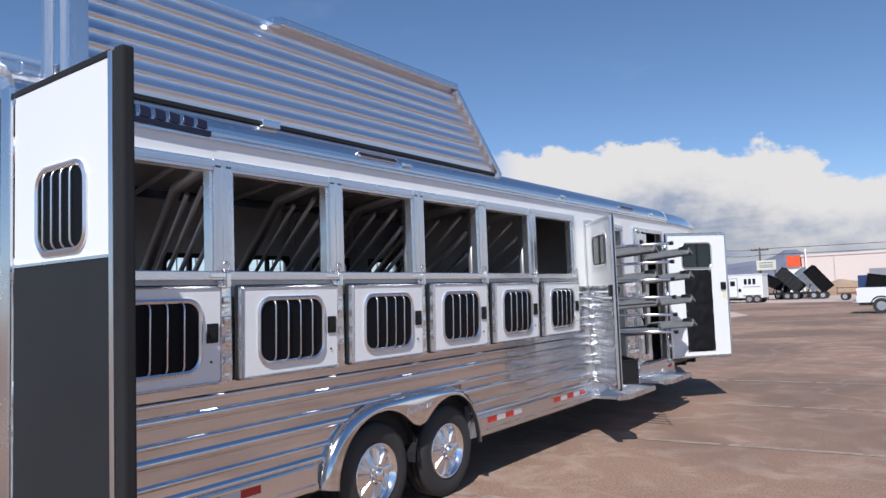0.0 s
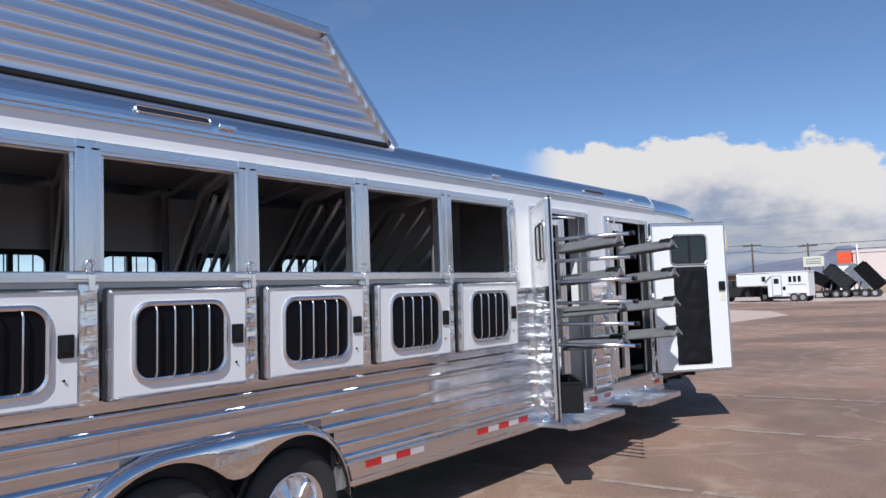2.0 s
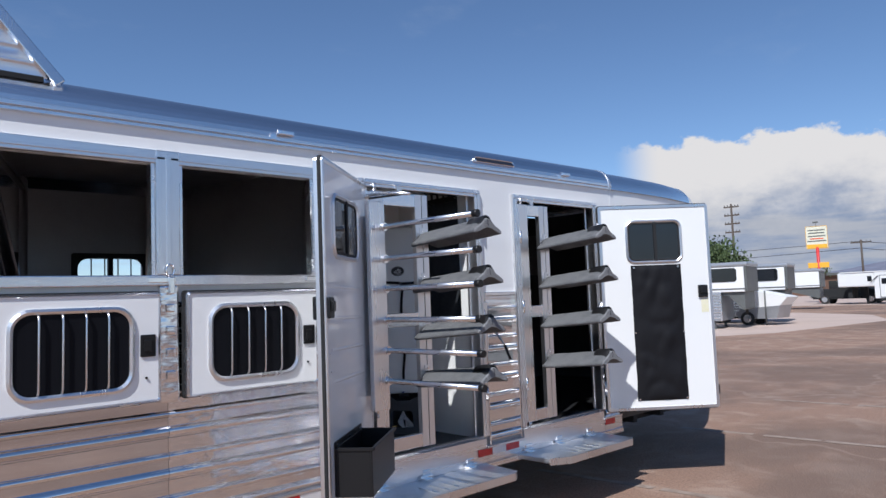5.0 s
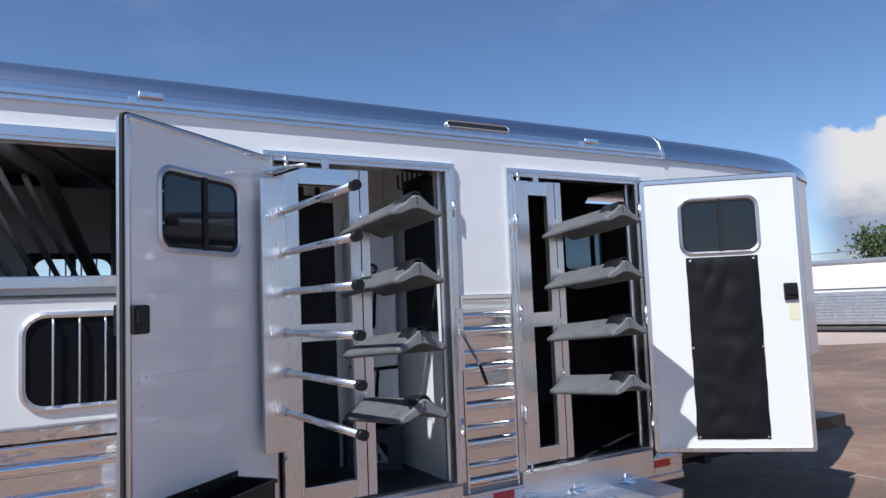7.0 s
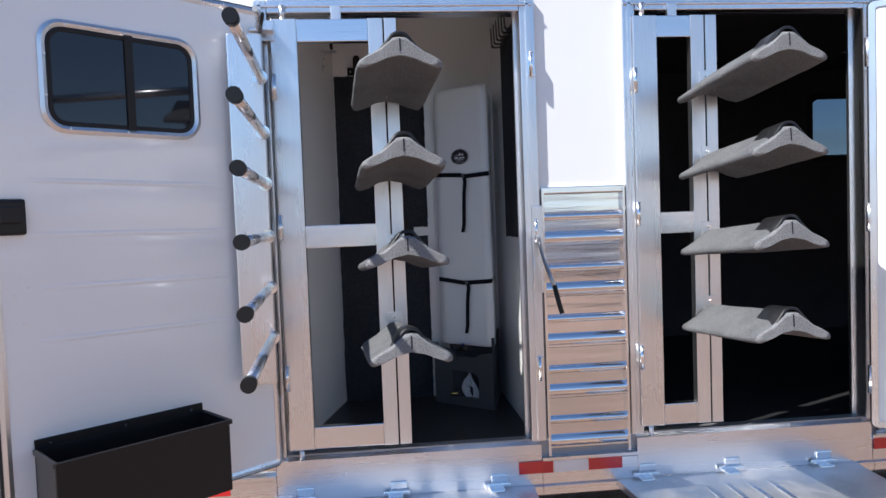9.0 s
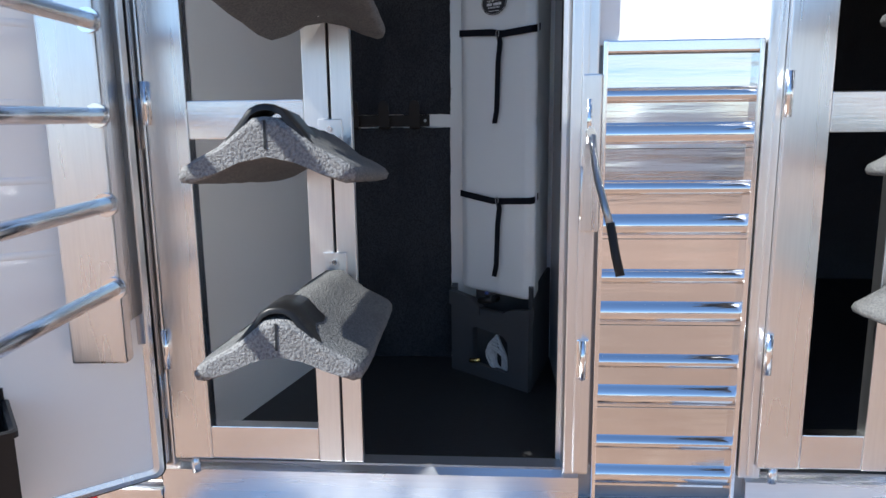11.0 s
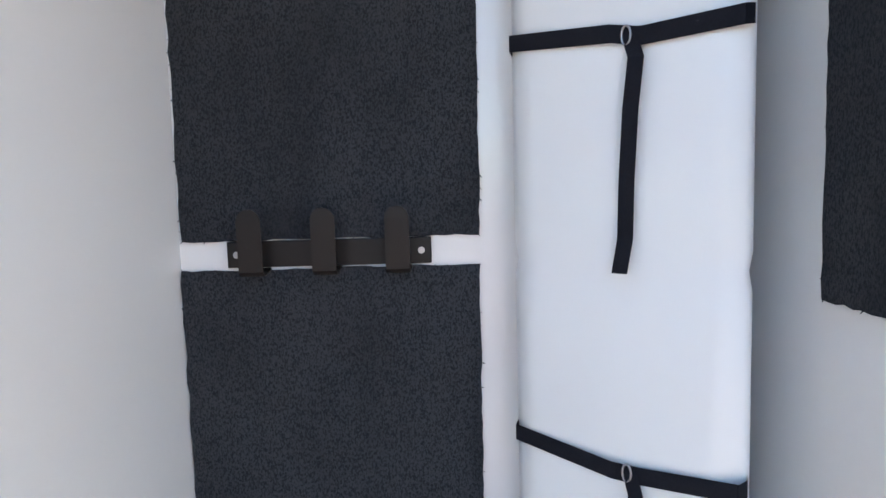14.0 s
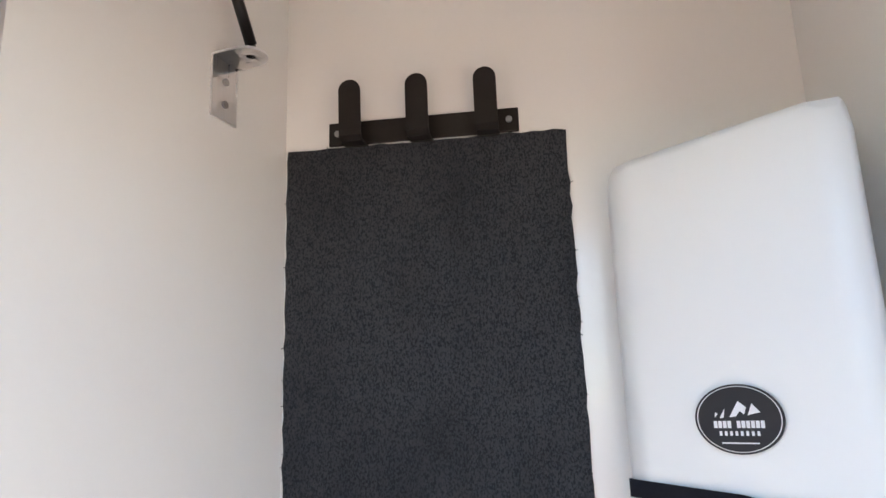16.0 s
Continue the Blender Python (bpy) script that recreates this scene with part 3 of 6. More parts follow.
# ---- lower side: bottom rail, marker tape ----
def make_lower_rail():
    for y0, y1 in ((REAR, 3.26), (5.12, 7.51), (8.612, 9.025), (10.098, SEAM)):
        bm = bmesh.new()
        prof = [(SX - 0.02, 0.40), (SX + 0.012, 0.40), (SX + 0.022, 0.41), (SX + 0.022, 0.445), (SX + 0.012, 0.452), (SX + 0.012, 0.545), (SX + 0.02, 0.552), (SX + 0.02, 0.565), (SX - 0.02, 0.565)]
        extrude_profile(bm, prof, y0, y1)
        tpart("bottom_rail", bm, ALU_H)
    prof = [(SX - 0.02, 0.40), (SX + 0.012, 0.40), (SX + 0.022, 0.41), (SX + 0.022, 0.445), (SX + 0.012, 0.452), (SX + 0.006, 0.62), (SX - 0.02, 0.64)]
    for y0, y1 in ((7.512, 8.61), (9.027, 10.096)):
        tpart("door_sill", extrude_profile(bmesh.new(), prof, y0, y1), ALU_H)
    k = 0
    for start, count in ((1.75, 7), (5.32, 4), (6.58, 5), (8.51, 3), (10.1, 1)):
        for j in range(count):
            y = start + j * 0.15
            bm = B(SX + 0.013, SX + 0.0155, y, y + 0.146, 0.50, 0.552)
            tpart("reflective_tape", bm, RED if j % 2 == 0 else SILVER_TAPE)
            k += 1


make_lower_rail()


# ---- doors ----
def rows_of(lo, hi, n):
    return [lo + (hi - lo) * k / (n - 1) for k in range(n)]


def slider_window(parent, u0, u1, z0, z1, face, sign, split=0.52):
    """A sliding window of tinted glass in a chrome ring, on the face of a door (sign: which way the face looks)."""
    at = lambda u, v, d: ((u0 + u1) / 2 + u, face + sign * d, (z0 + z1) / 2 + v)
    w, h = u1 - u0, z1 - z0
    part("window_ring", ring(bmesh.new(), rrect(w, h, 0.075), rrect(w - 0.045, h - 0.045, 0.055), -0.002, 0.014, at, 0.007), ALU, parent)
    part("window_glass", plate(bmesh.new(), rrect(w - 0.045, h - 0.045, 0.055), 0.001, 0.004, at), GLASS, parent)
    bm = bmesh.new()
    u = w * (split - 0.5)
    plate(bm, [(u - 0.013, -h / 2 + 0.02), (u + 0.013, -h / 2 + 0.02), (u + 0.013, h / 2 - 0.02), (u - 0.013, h / 2 - 0.02)], 0.004, 0.012, at)
    ring(bm, rrect(w - 0.05, h - 0.05, 0.053), rrect(w - 0.075, h - 0.075, 0.042), 0.004, 0.009, at, 0.002)
    part("window_sash", bm, RUBBER, parent)
    for k in range(10):
        a = 2 * math.pi * (k + 0.5) / 10
        uu, vv = (w / 2 - 0.012) * max(-1, min(1, 1.25 * math.cos(a))) * 0.98, (h / 2 - 0.012) * max(-1, min(1, 1.25 * math.sin(a))) * 0.98
        c = at(uu, vv, 0.012)
        part("screw", tube(bmesh.new(), [c, (c[0], c[1] + sign * 0.004, c[2])], 0.004, 6), ALU, parent)


# Lighter than WHITE_IN, making up for weak light on the shaded first door.
DOOR_SKIN = material("glossy_white_door_skin", (0.86, 0.86, 0.85), 0.12, 0, 0.03, 150, 0.05, 1.2, (0.66, 0.66, 0.65), wave=1.0, wave_scale=3.2, wave_stretch=(0.25, 0.25, 3.2), bump_dist=0.004, coat=0.4)


def make_tack_door(m, inner, mesh_pocket, W=1.055):
    """A tack room door; hinge at u = 0; inner: sign of the side that faces in."""
    Z0, Z1, T = 0.63, 2.42, 0.04
    leaf = part("tack_door", B(0.012, W - 0.012, -T / 2, T / 2, Z0 + 0.012, Z1 - 0.012, bevel=0.003), WHITE_IN if mesh_pocket else DOOR_SKIN, trailer, "open white tack room door with sliding window", m)
    bm = bmesh.new()
    at = lambda u, v, d: (W / 2 + u, d, (Z0 + Z1) / 2 + v)
    ring(bm, rrect(W, Z1 - Z0, 0.02, 3), rrect(W - 0.05, Z1 - Z0 - 0.05, 0.01, 3), -T / 2 - 0.006, T / 2 + 0.006, at, 0.004)
    part("door_edge", bm, ALU, leaf)
    for zr in () if mesh_pocket else (1.745, 1.577, 1.410, 1.245):
        # low swelling of the skin over each inner frame rib
        bm = bmesh.new()
        rows = []
        for k in range(11):
            f = k / 10
            swell = math.sin(math.pi * f) ** 0.6 if 0 < k < 10 else 0.02
            rows.append([bm.verts.new((0.16 + 0.70 * f, inner * (T / 2 - 0.0005 + 0.0042 * swell * math.cos(q * math.pi / 6)), zr + 0.012 * (f - 0.5) + 0.009 * math.sin(q * math.pi / 6))) for q in range(-3, 4)])
        for a, b in zip(rows, rows[1:]):
            for q in range(6):
                bm.faces.new((a[q], a[q + 1], b[q + 1], b[q])).smooth = True
        bmesh.ops.recalc_face_normals(bm, faces=bm.faces)
        part("pressed_rib", bm, DOOR_SKIN, leaf)
    bm = bmesh.new()
    ring(bm, rrect(W + 0.016, Z1 - Z0 + 0.016, 0.026, 3), rrect(W - 0.012, Z1 - Z0 - 0.012, 0.016, 3), -0.004, 0.014, at, 0.002)
    part("door_gasket", bm, RUBBER, leaf)
    f = inner * T / 2
    if mesh_pocket:
        slider_window(leaf, 0.235, 0.745, 1.905, 2.29, f, inner)
    else:
        slider_window(leaf, 0.275, 0.80, 1.90, 2.258, f, inner, 0.47)
        slider_window(leaf, 0.265, 0.79, 1.90, 2.258, -f, -inner)
    # outer skin: polished below, with planks
    if not mesh_pocket:
        prof = plank_profile()
        for k in range(6):
            z = 0.64 + PLANK * k * 0.82
            bm = bmesh.new()
            n0 = [bm.verts.new((0.03, -f - inner * (x * 0.8), z + q * 0.82)) for x, q in prof]
            n1 = [bm.verts.new((W - 0.03, -f - inner * (x * 0.8), z + q * 0.82)) for x, q in prof]
            for a in range(len(prof) - 1):
                bm.faces.new((n0[a], n0[a + 1], n1[a + 1], n1[a])).smooth = prof[a][0] != prof[a + 1][0]
            bmesh.ops.recalc_face_normals(bm, faces=bm.faces)
            part("plank", bm, WAVY, leaf)
    # latch
    lu, lz = (0.915, 1.645) if mesh_pocket else (0.915, 1.638)
    bm = bmesh.new()
    y0, y1 = sorted((f, f + inner * 0.022))
    box(bm, lu - 0.055, lu + 0.03, y0, y1, lz - 0.055, lz + 0.055, 0.01)
    y0, y1 = sorted((f + inner * 0.022, f + inner * 0.034))
    box(bm, lu - 0.04, lu + 0.02, y0, y1, lz - 0.02, lz + 0.035, 0.006)
    part("latch", bm, PLASTIC, leaf)
    bm = bmesh.new()
    y0, y1 = sorted((-f, -f - inner * 0.03))
    box(bm, lu - 0.05, lu + 0.04, y0, y1, lz - 0.06, lz + 0.06, 0.01)
    part("outer_handle", bm, PLASTIC, leaf)
    for z in rows_of(Z0 + 0.2, Z1 - 0.2, 3):
        part("door_hinge", tube(bmesh.new(), [(-0.004, 0, z - 0.06), (-0.004, 0, z + 0.06)], 0.012, 10), ALU, leaf)
    if mesh_pocket:
        # dark mesh organiser, sagging a little
        bm = bmesh.new()
        nu, nv = 20, 44
        u0, u1, z0, z1 = 0.27, 0.72, 0.71, 1.89
        rows = []
        for j in range(nv + 1):
            row = []
            for i in range(nu + 1):
                a, b = i / nu, j / nv
                sag = (0.012 + 0.05 * abs(noise.noise(Vector((a * 2.1 + b * 1.5, b * 6.3, 0.4)))) + 0.03 * abs(noise.noise(Vector((a * 4.0 - b * 3, b * 4.3, 3.4))))) * math.sin(math.pi * a) ** 0.7 * math.sin(math.pi * min(1, max(0, b))) ** 0.3 if 0 < a < 1 and 0 < b < 1 else 0.0
                edge = 0.006 * noise.noise(Vector((a * 6, b * 9, 2.0)))
                row.append(bm.verts.new((u0 + (u1 - u0) * a + edge * (abs(a - 0.5) > 0.45), f + inner * (0.003 + sag), z0 + (z1 - z0) * b)))
            rows.append(row)
        for r0, r1 in zip(rows, rows[1:]):
            for i in range(nu):
                bm.faces.new((r0[i], r0[i + 1], r1[i + 1], r1[i])).smooth = True
        bmesh.ops.recalc_face_normals(bm, faces=bm.faces)
        part("mesh_pocket", bm, FABRIC, leaf, "black mesh organiser panel")
        for u, z in ((0.295, 1.87), (0.69, 1.87), (0.285, 0.725), (0.705, 0.725), (0.28, 1.3), (0.71, 1.3)):
            part("snap", tube(bmesh.new(), [(u, f, z), (u, f + inner * 0.014, z)], 0.008, 8), CHROME, leaf)
        y0, y1 = sorted((f, f + inner * 0.002))
        part("sticker", B(0.885, 0.95, y0, y1, 1.46, 1.575), STICKER, leaf, "pale yellow warning sticker")
    else:
        for u, z in ((0.90, 1.40), (0.86, 1.42), (0.88, 1.31)):
            y0 = f
            part("screw", tube(bmesh.new(), [(u, f, z), (u, f + inner * 0.005, z)], 0.005, 8), ALU, leaf)
    return leaf


PLANK = 0.215


def plank_profile():
    """(x out, z up) of one plank: two half round beads and flats that belly a little."""
    pts = [(0.004, 0.0)]
    for c, s, d in ((0.034, 1.5, 1.15), (0.122, 1.05, 1.0)):
        pts += [(0.004 + (x - 0.004) * d, c + s * q) for x, q in ((0.004, -0.017), (0.010, -0.0165), (0.0165, -0.011), (0.019, -0.004), (0.0185, 0.002), (0.0155, 0.008), (0.010, 0.013), (0.004, 0.017))]
    pts += [(0.004, PLANK - 0.002), (0.0, PLANK - 0.001)]
    return pts


FABRIC = material("black_mesh_fabric", (0.008, 0.008, 0.010), 0.6, 0, 0.5, 300, 0.2, 8, (0.016, 0.016, 0.018), bump=0.4, bump_scale=350, bump_dist=0.001, spec=0.15)
STICKER = material("pale_sticker", (0.70, 0.66, 0.42), 0.5, 0, 0.5, 60, 0.3, 20, (0.75, 0.72, 0.66))

M1 = pose(-3.51, 7.53, 0, 0, 0, -49.9)
M2 = pose(-3.47, 10.045, 0, 0, 0, 50.6)
make_tack_door(Matrix.Translation(-BASE) @ M1, 1, False, 0.96)
make_tack_door(Matrix.Translation(-BASE) @ M2, -1, True, 0.99)


def make_door_frames():
    for y0, y1, z0, z1 in (D1, D2):
        for a, b, c, d in ((y0 - 0.05, y0 + 0.003, z0, z1 + 0.05), (y1 - 0.003, y1 + 0.06, z0, z1 + 0.05)):
            bm = bmesh.new()
            box(bm, SX - 0.075, SX - 0.058, a - 0.01, b + 0.01, c, d)
            box(bm, SX - 0.062, SX + 0.024, a, b, c, d, 0.005)
            m = (a + b) / 2
            box(bm, SX + 0.024, SX + 0.034, m - 0.008, m + 0.008, c + 0.01, d - 0.01, 0.003)
            tpart("door_jamb", bm, ALU)
        bm = bmesh.new()
        box(bm, SX - 0.063, SX + 0.026, y0 + 0.004, y1 - 0.004, z1 - 0.003, z1 + 0.05, 0.004)
        box(bm, SX + 0.026, SX + 0.034, y0 - 0.05, y1 + 0.05, z1 + 0.018, z1 + 0.03, 0.003)
        tpart("door_header", bm, ALU_H)
    for y in (8.588, 10.065):
        for z in (0.95, 1.52, 2.2):
            bm = bmesh.new()
            box(bm, SX + 0.024, SX + 0.036, y + 0.005, y + 0.035, z - 0.05, z + 0.05, 0.004)
            tube(bm, [(SX + 0.04, y + 0.02, z - 0.05), (SX + 0.04, y + 0.02, z + 0.05)], 0.008, 8)
            tpart("jamb_hinge", bm, CHROME)


make_door_frames()


def make_rear_door():
    m = Matrix.Translation(-BASE) @ pose(SX + 0.01, REAR, 0)
    W, Z0, Z1 = 0.875, 0.42, 2.64
    leaf = part("rear_door", B(0.0, W, 0.0, 0.045, Z0, Z1, bevel=0.003), WHITE, trailer, "open rear door, white above and dark rubber below", m)
    part("rubber_kick_panel", B(0.008, W - 0.02, -0.006, 0.001, Z0 + 0.01, 1.845, bevel=0.002), KICK, leaf)
    part("trim_strip", B(0.005, W - 0.01, -0.009, 0.0, 1.845, 1.858), ALU_H, leaf)
    part("edge_trim", B(W - 0.025, W + 0.005, -0.01, 0.05, Z0, Z1 + 0.02, bevel=0.003), ALU, leaf)
    part("edge_gasket", B(W + 0.005, W + 0.075, -0.004, 0.048, Z0 - 0.01, Z1 + 0.03, bevel=0.012), RUBBER, leaf)
    part("top_gasket", B(-0.005, W - 0.02, -0.004, 0.048, Z1, Z1 + 0.03, bevel=0.006), RUBBER, leaf)
    for z in rows_of(0.7, 2.4, 4):
        part("door_hinge", tube(bmesh.new(), [(-0.006, 0.01, z - 0.06), (-0.006, 0.01, z + 0.06)], 0.012, 8), ALU, leaf)
    barred_window(leaf, 0.40, 0.34, 0.075, 0.0, 4, lambda u, v, d: (0.45 + u, -d, 2.075 + v))
    part("latch_rod", tube(bmesh.new(), [(W - 0.06, 0.055, 0.5), (W - 0.06, 0.055, 2.5)], 0.012, 8), ALU, leaf)
    # rear frame round the opening
    bm = bmesh.new()
    box(bm, SX - 0.10, SX, REAR - 0.02, REAR + 0.08, 0.40, 2.70, 0.006)
    box(bm, FX, FX + 0.10, REAR - 0.02, REAR + 0.08, 0.40, 2.70, 0.006)
    box(bm, FX + 0.1, SX - 0.1, REAR - 0.02, REAR + 0.08, 2.66, 2.86, 0.008)
    box(bm, FX, SX, REAR - 0.03, REAR + 0.06, 0.36, 0.58, 0.008)
    tpart("rear_frame", bm, ALU_H)
    bm = bmesh.new()
    tube(bm, [(SX - 0.5, REAR - 0.03, 2.70), (SX - 0.5, REAR - 0.055, 2.70)], 0.05, 20)
    tpart("tail_lamp", bm, RED)
    for x in (SX - 0.28, SX - 0.33):
        tpart("marker_lamp", tube(bmesh.new(), [(x, REAR - 0.03, 2.73), (x, REAR - 0.045, 2.73)], 0.012, 10), SILVER_TAPE)
    bm = bmesh.new()
    bmesh.ops.create_uvsphere(bm, u_segments=16, v_segments=10, radius=0.06)
    bmesh.ops.translate(bm, verts=bm.verts, vec=(SX - 0.15, REAR - 0.02, 2.80))
    tpart("dome_lamp", bm, SILVER_TAPE)


make_rear_door()


# ---- fold-down steps ----
def make_steps():
    first = None
    for y0 in (7.49, 8.93):
        place = Matrix.Translation(Vector((SX + 0.0, y0, 0.45)) - BASE)
        if first:
            copy_thing(first, place)
            continue
        L = 1.08
        pts = [(0.0, 0.0), (0.0, L), (0.34, L - 0.02), (0.385, L - 0.09), (0.385, 0.17), (0.30, 0.02)]
        at = lambda u, v, d: (u + 0.01, v, d)
        first = part("fold_down_step", plate(bmesh.new(), pts, -0.03, 0.0, at), TREAD, trailer, "fold-down aluminium step below the doorway", place)
        part("step_rim", plate(bmesh.new(), [(u * 1.0, v) for u, v in [(0.345, L - 0.025), (0.39, L - 0.09), (0.39, 0.17), (0.305, 0.02), (0.295, 0.03), (0.375, 0.175), (0.375, L - 0.095), (0.335, L - 0.035)]], -0.045, 0.006, at), ALU, first)
        for k in range(4):
            v = 0.32 + 0.09 * k
            part("grip_bar", B(0.16, 0.34, v, v + 0.022, 0.0, 0.005, bevel=0.002), ALU, first)
        for v in (0.12, 0.50, 0.92):
            bm = bmesh.new()
            box(bm, 0.0, 0.07, v - 0.03, v + 0.03, 0.0, 0.012, 0.004)
            box(bm, 0.02, 0.036, v - 0.05, v + 0.06, 0.008, 0.028, 0.005)
            box(bm, 0.005, 0.02, v - 0.02, v + 0.05, 0.0, 0.06, 0.004)
            part("step_hinge", bm, CHROME, first)


make_steps()


# ---- roof clearance lamps, markers ----
LENS = material("smoked_lens", (0.02, 0.022, 0.03), 0.15, 0, 0.2, 40)


def make_roof_lamps():
    for y in (3.95, 8.815):
        bm = bmesh.new()
        ring(bm, rrect(0.45, 0.052, 0.025), rrect(0.43, 0.036, 0.017), 0.0, 0.016, panel, 0.004)
        bmesh.ops.transform(bm, verts=bm.verts, matrix=pose(SX + 0.008, y, 2.705, 0, -28, 0))
        lamp = tpart("side_lamp", bm, CHROME)
        bm = plate(bmesh.new(), rrect(0.434, 0.04, 0.018), 0.002, 0.012, panel)
        bmesh.ops.transform(bm, verts=bm.verts, matrix=pose(SX + 0.008, y, 2.705, 0, -28, 0))
        tpart("lamp_lens", bm, LENS)
    for y in (4.28, 6.98, 9.695):
        bm = bmesh.new()
        box(bm, SX + 0.02, SX + 0.034, y - 0.055, y + 0.055, 2.675, 2.705, 0.004)
        for k in range(4):
            box(bm, SX + 0.034, SX + 0.04, y - 0.04 + k * 0.022, y - 0.026 + k * 0.022, 2.68, 2.698, 0.002)
        box(bm, SX + 0.016, SX + 0.026, y - 0.10, y - 0.06, 2.64, 2.68, 0.004)
        tpart("clearance_marker", bm, CHROME)


make_roof_lamps()


# ---- brand lettering on the rail, drawn as plain bars ----
def make_decal():
    dark = material("dark_decal", (0.012, 0.013, 0.03), 0.4, 0, 0.1, 100)
    bm = bmesh.new()
    at = lambda u, v, d: (SX + 0.024 - 0.45 * max(0.0, v - 2.735) + d, u, v - 0.072)
    for k in range(7):
        u = 1.86 + 0.088 * k
        plate(bm, [(u, 2.748), (u + 0.062, 2.742), (u + 0.074, 2.812 - 0.003 * k), (u + 0.012, 2.822 - 0.003 * k)], 0.0, 0.005, at)
    plate(bm, [(1.84, 2.712), (2.47, 2.698), (2.475, 2.732), (1.845, 2.742)], 0.001, 0.005, at)
    tpart("maker_decal", bm, dark, "dark maker's emblem drawn as bars")
    bm = bmesh.new()
    plate(bm, [(1.70 + 0.1 * math.cos(a), 2.60 + 0.045 * math.sin(a)) for a in [2 * math.pi * k / 24 for k in range(24)]], 0.001, 0.004, lambda u, v, d: (SX + d, u + 0.02, v))
    tpart("oval_decal", bm, dark)


make_decal()


# ---- hay rack on the roof ----
def make_hay_rack():
    rack = thing("roof_hay_rack", "tall corrugated aluminium hay rack standing on the trailer roof", "hay rack", Matrix.Translation((-3.60, 3.8, 2.805)))
    y0, yb, yt = 1.76 - 3.8, 5.75 - 3.8, 5.15 - 3.8
    H = 0.72
    # planked side, its front edge raked back: a bead, a belly, a small step and a hollow in each plank
    prof = [(0.0, 0.0)]
    for k in range(4):
        z = 0.06 + k * 0.168
        prof += [(0.001, z - 0.006), (0.007, z), (0.009, z + 0.008), (0.007, z + 0.016), (0.002, z + 0.021), (-0.004, z + 0.045), (-0.003, z + 0.066), (0.001, z + 0.078), (0.0045, z + 0.083), (0.005, z + 0.088), (0.001, z + 0.094), (-0.006, z + 0.125), (-0.005, z + 0.15)]
    prof = [p for p in prof if p[1] < H - 0.01] + [(0.0, H)]
    bm = bmesh.new()
    front = lambda z: yb + (yt - yb) * z / H
    a = [bm.verts.new((x - 0.085 * z, y0, z)) for x, z in prof]
    b = [bm.verts.new((x - 0.085 * z, front(z), z)) for x, z in prof]
    for k in range(len(prof) - 1):
        bm.faces.new((a[k], a[k + 1], b[k + 1], b[k])).smooth = True
    part("corrugated_side", bm, CORR, rack)
    bm = bmesh.new()
    a = [bm.verts.new((-1.9 + x, y0, z)) for x, z in prof]
    b = [bm.verts.new((-1.9 + x, front(z), z)) for x, z in prof]
    for k in range(len(prof) - 1):
        bm.faces.new((a[k], a[k + 1], b[k + 1], b[k])).smooth = prof[k][0] != prof[k + 1][0]
    part("far_corrugated_side", bm, CORR, rack)
    # raked front trim and top rail
    bm = bmesh.new()
    d = Vector((0.035, yt - yb, H)).normalized()
    box(bm, -0.03, 0.035, -0.055, 0.0, 0.0, 0.955, 0.006)
    ang = math.degrees(math.atan2(-(yt - yb), H))
    bmesh.ops.transform(bm, verts=bm.verts, matrix=pose(0.0, yb + 0.04, -0.005, ang, -4.5, 0))
    part("raked_trim", bm, ALU, rack)
    part("top_rail", B(-0.09, -0.02, 3.09 - 3.8, yt + 0.03, H - 0.012, H + 0.045, bevel=0.008), ALU_H, rack)
    part("rail_bracket", B(-0.08, -0.015, 3.03 - 3.8, 3.10 - 3.8, H - 0.03, H + 0.025, bevel=0.006), CHROME, rack)
    part("rear_post", B(-0.03, 0.055, y0 - 0.10, y0 + 0.01, -0.02, 1.15, bevel=0.01), ALU, rack)
    part("rear_corner_post", B(-0.10, -0.05, y0 - 0.16, y0 - 0.11, -0.02, 1.1, bevel=0.01), ALU, rack)
    part("base_channel", B(-0.03, 0.006, y0, yb - 0.05, -0.02, 0.008, bevel=0.003), RUBBER, rack)
    part("deck", B(-1.9, -0.03, y0, yb - 0.1, -0.01, 0.01), CORR, rack)
    part("cross_tube", tube(bmesh.new(), [(-1.9, y0 - 0.05, 0.08), (0.0, y0 - 0.05, 0.08)], 0.03, 10), ALU, rack)
    for y in (2.95 - 3.8,):
        part("hinge_tab", B(0.012, 0.05, y - 0.07, y + 0.07, -0.035, 0.01, bevel=0.006), CHROME, rack)
    for y in (1.9 - 3.8, 0.0, 5.6 - 3.8):
        part("foot", B(-1.0, -0.9, y, y + 0.1, -0.02, 0.0), ALU, rack)


make_hay_rack()


# ---- stalls inside ----
DIVIDER = material("divider_aluminium", (0.33, 0.33, 0.34), 0.4, 0.6, 0.2, 60, 0.3, 2, (0.28, 0.28, 0.29))
TINT = material("tinted_clear_glass", (0.12, 0.15, 0.18), 0.02, transmission=1.0)

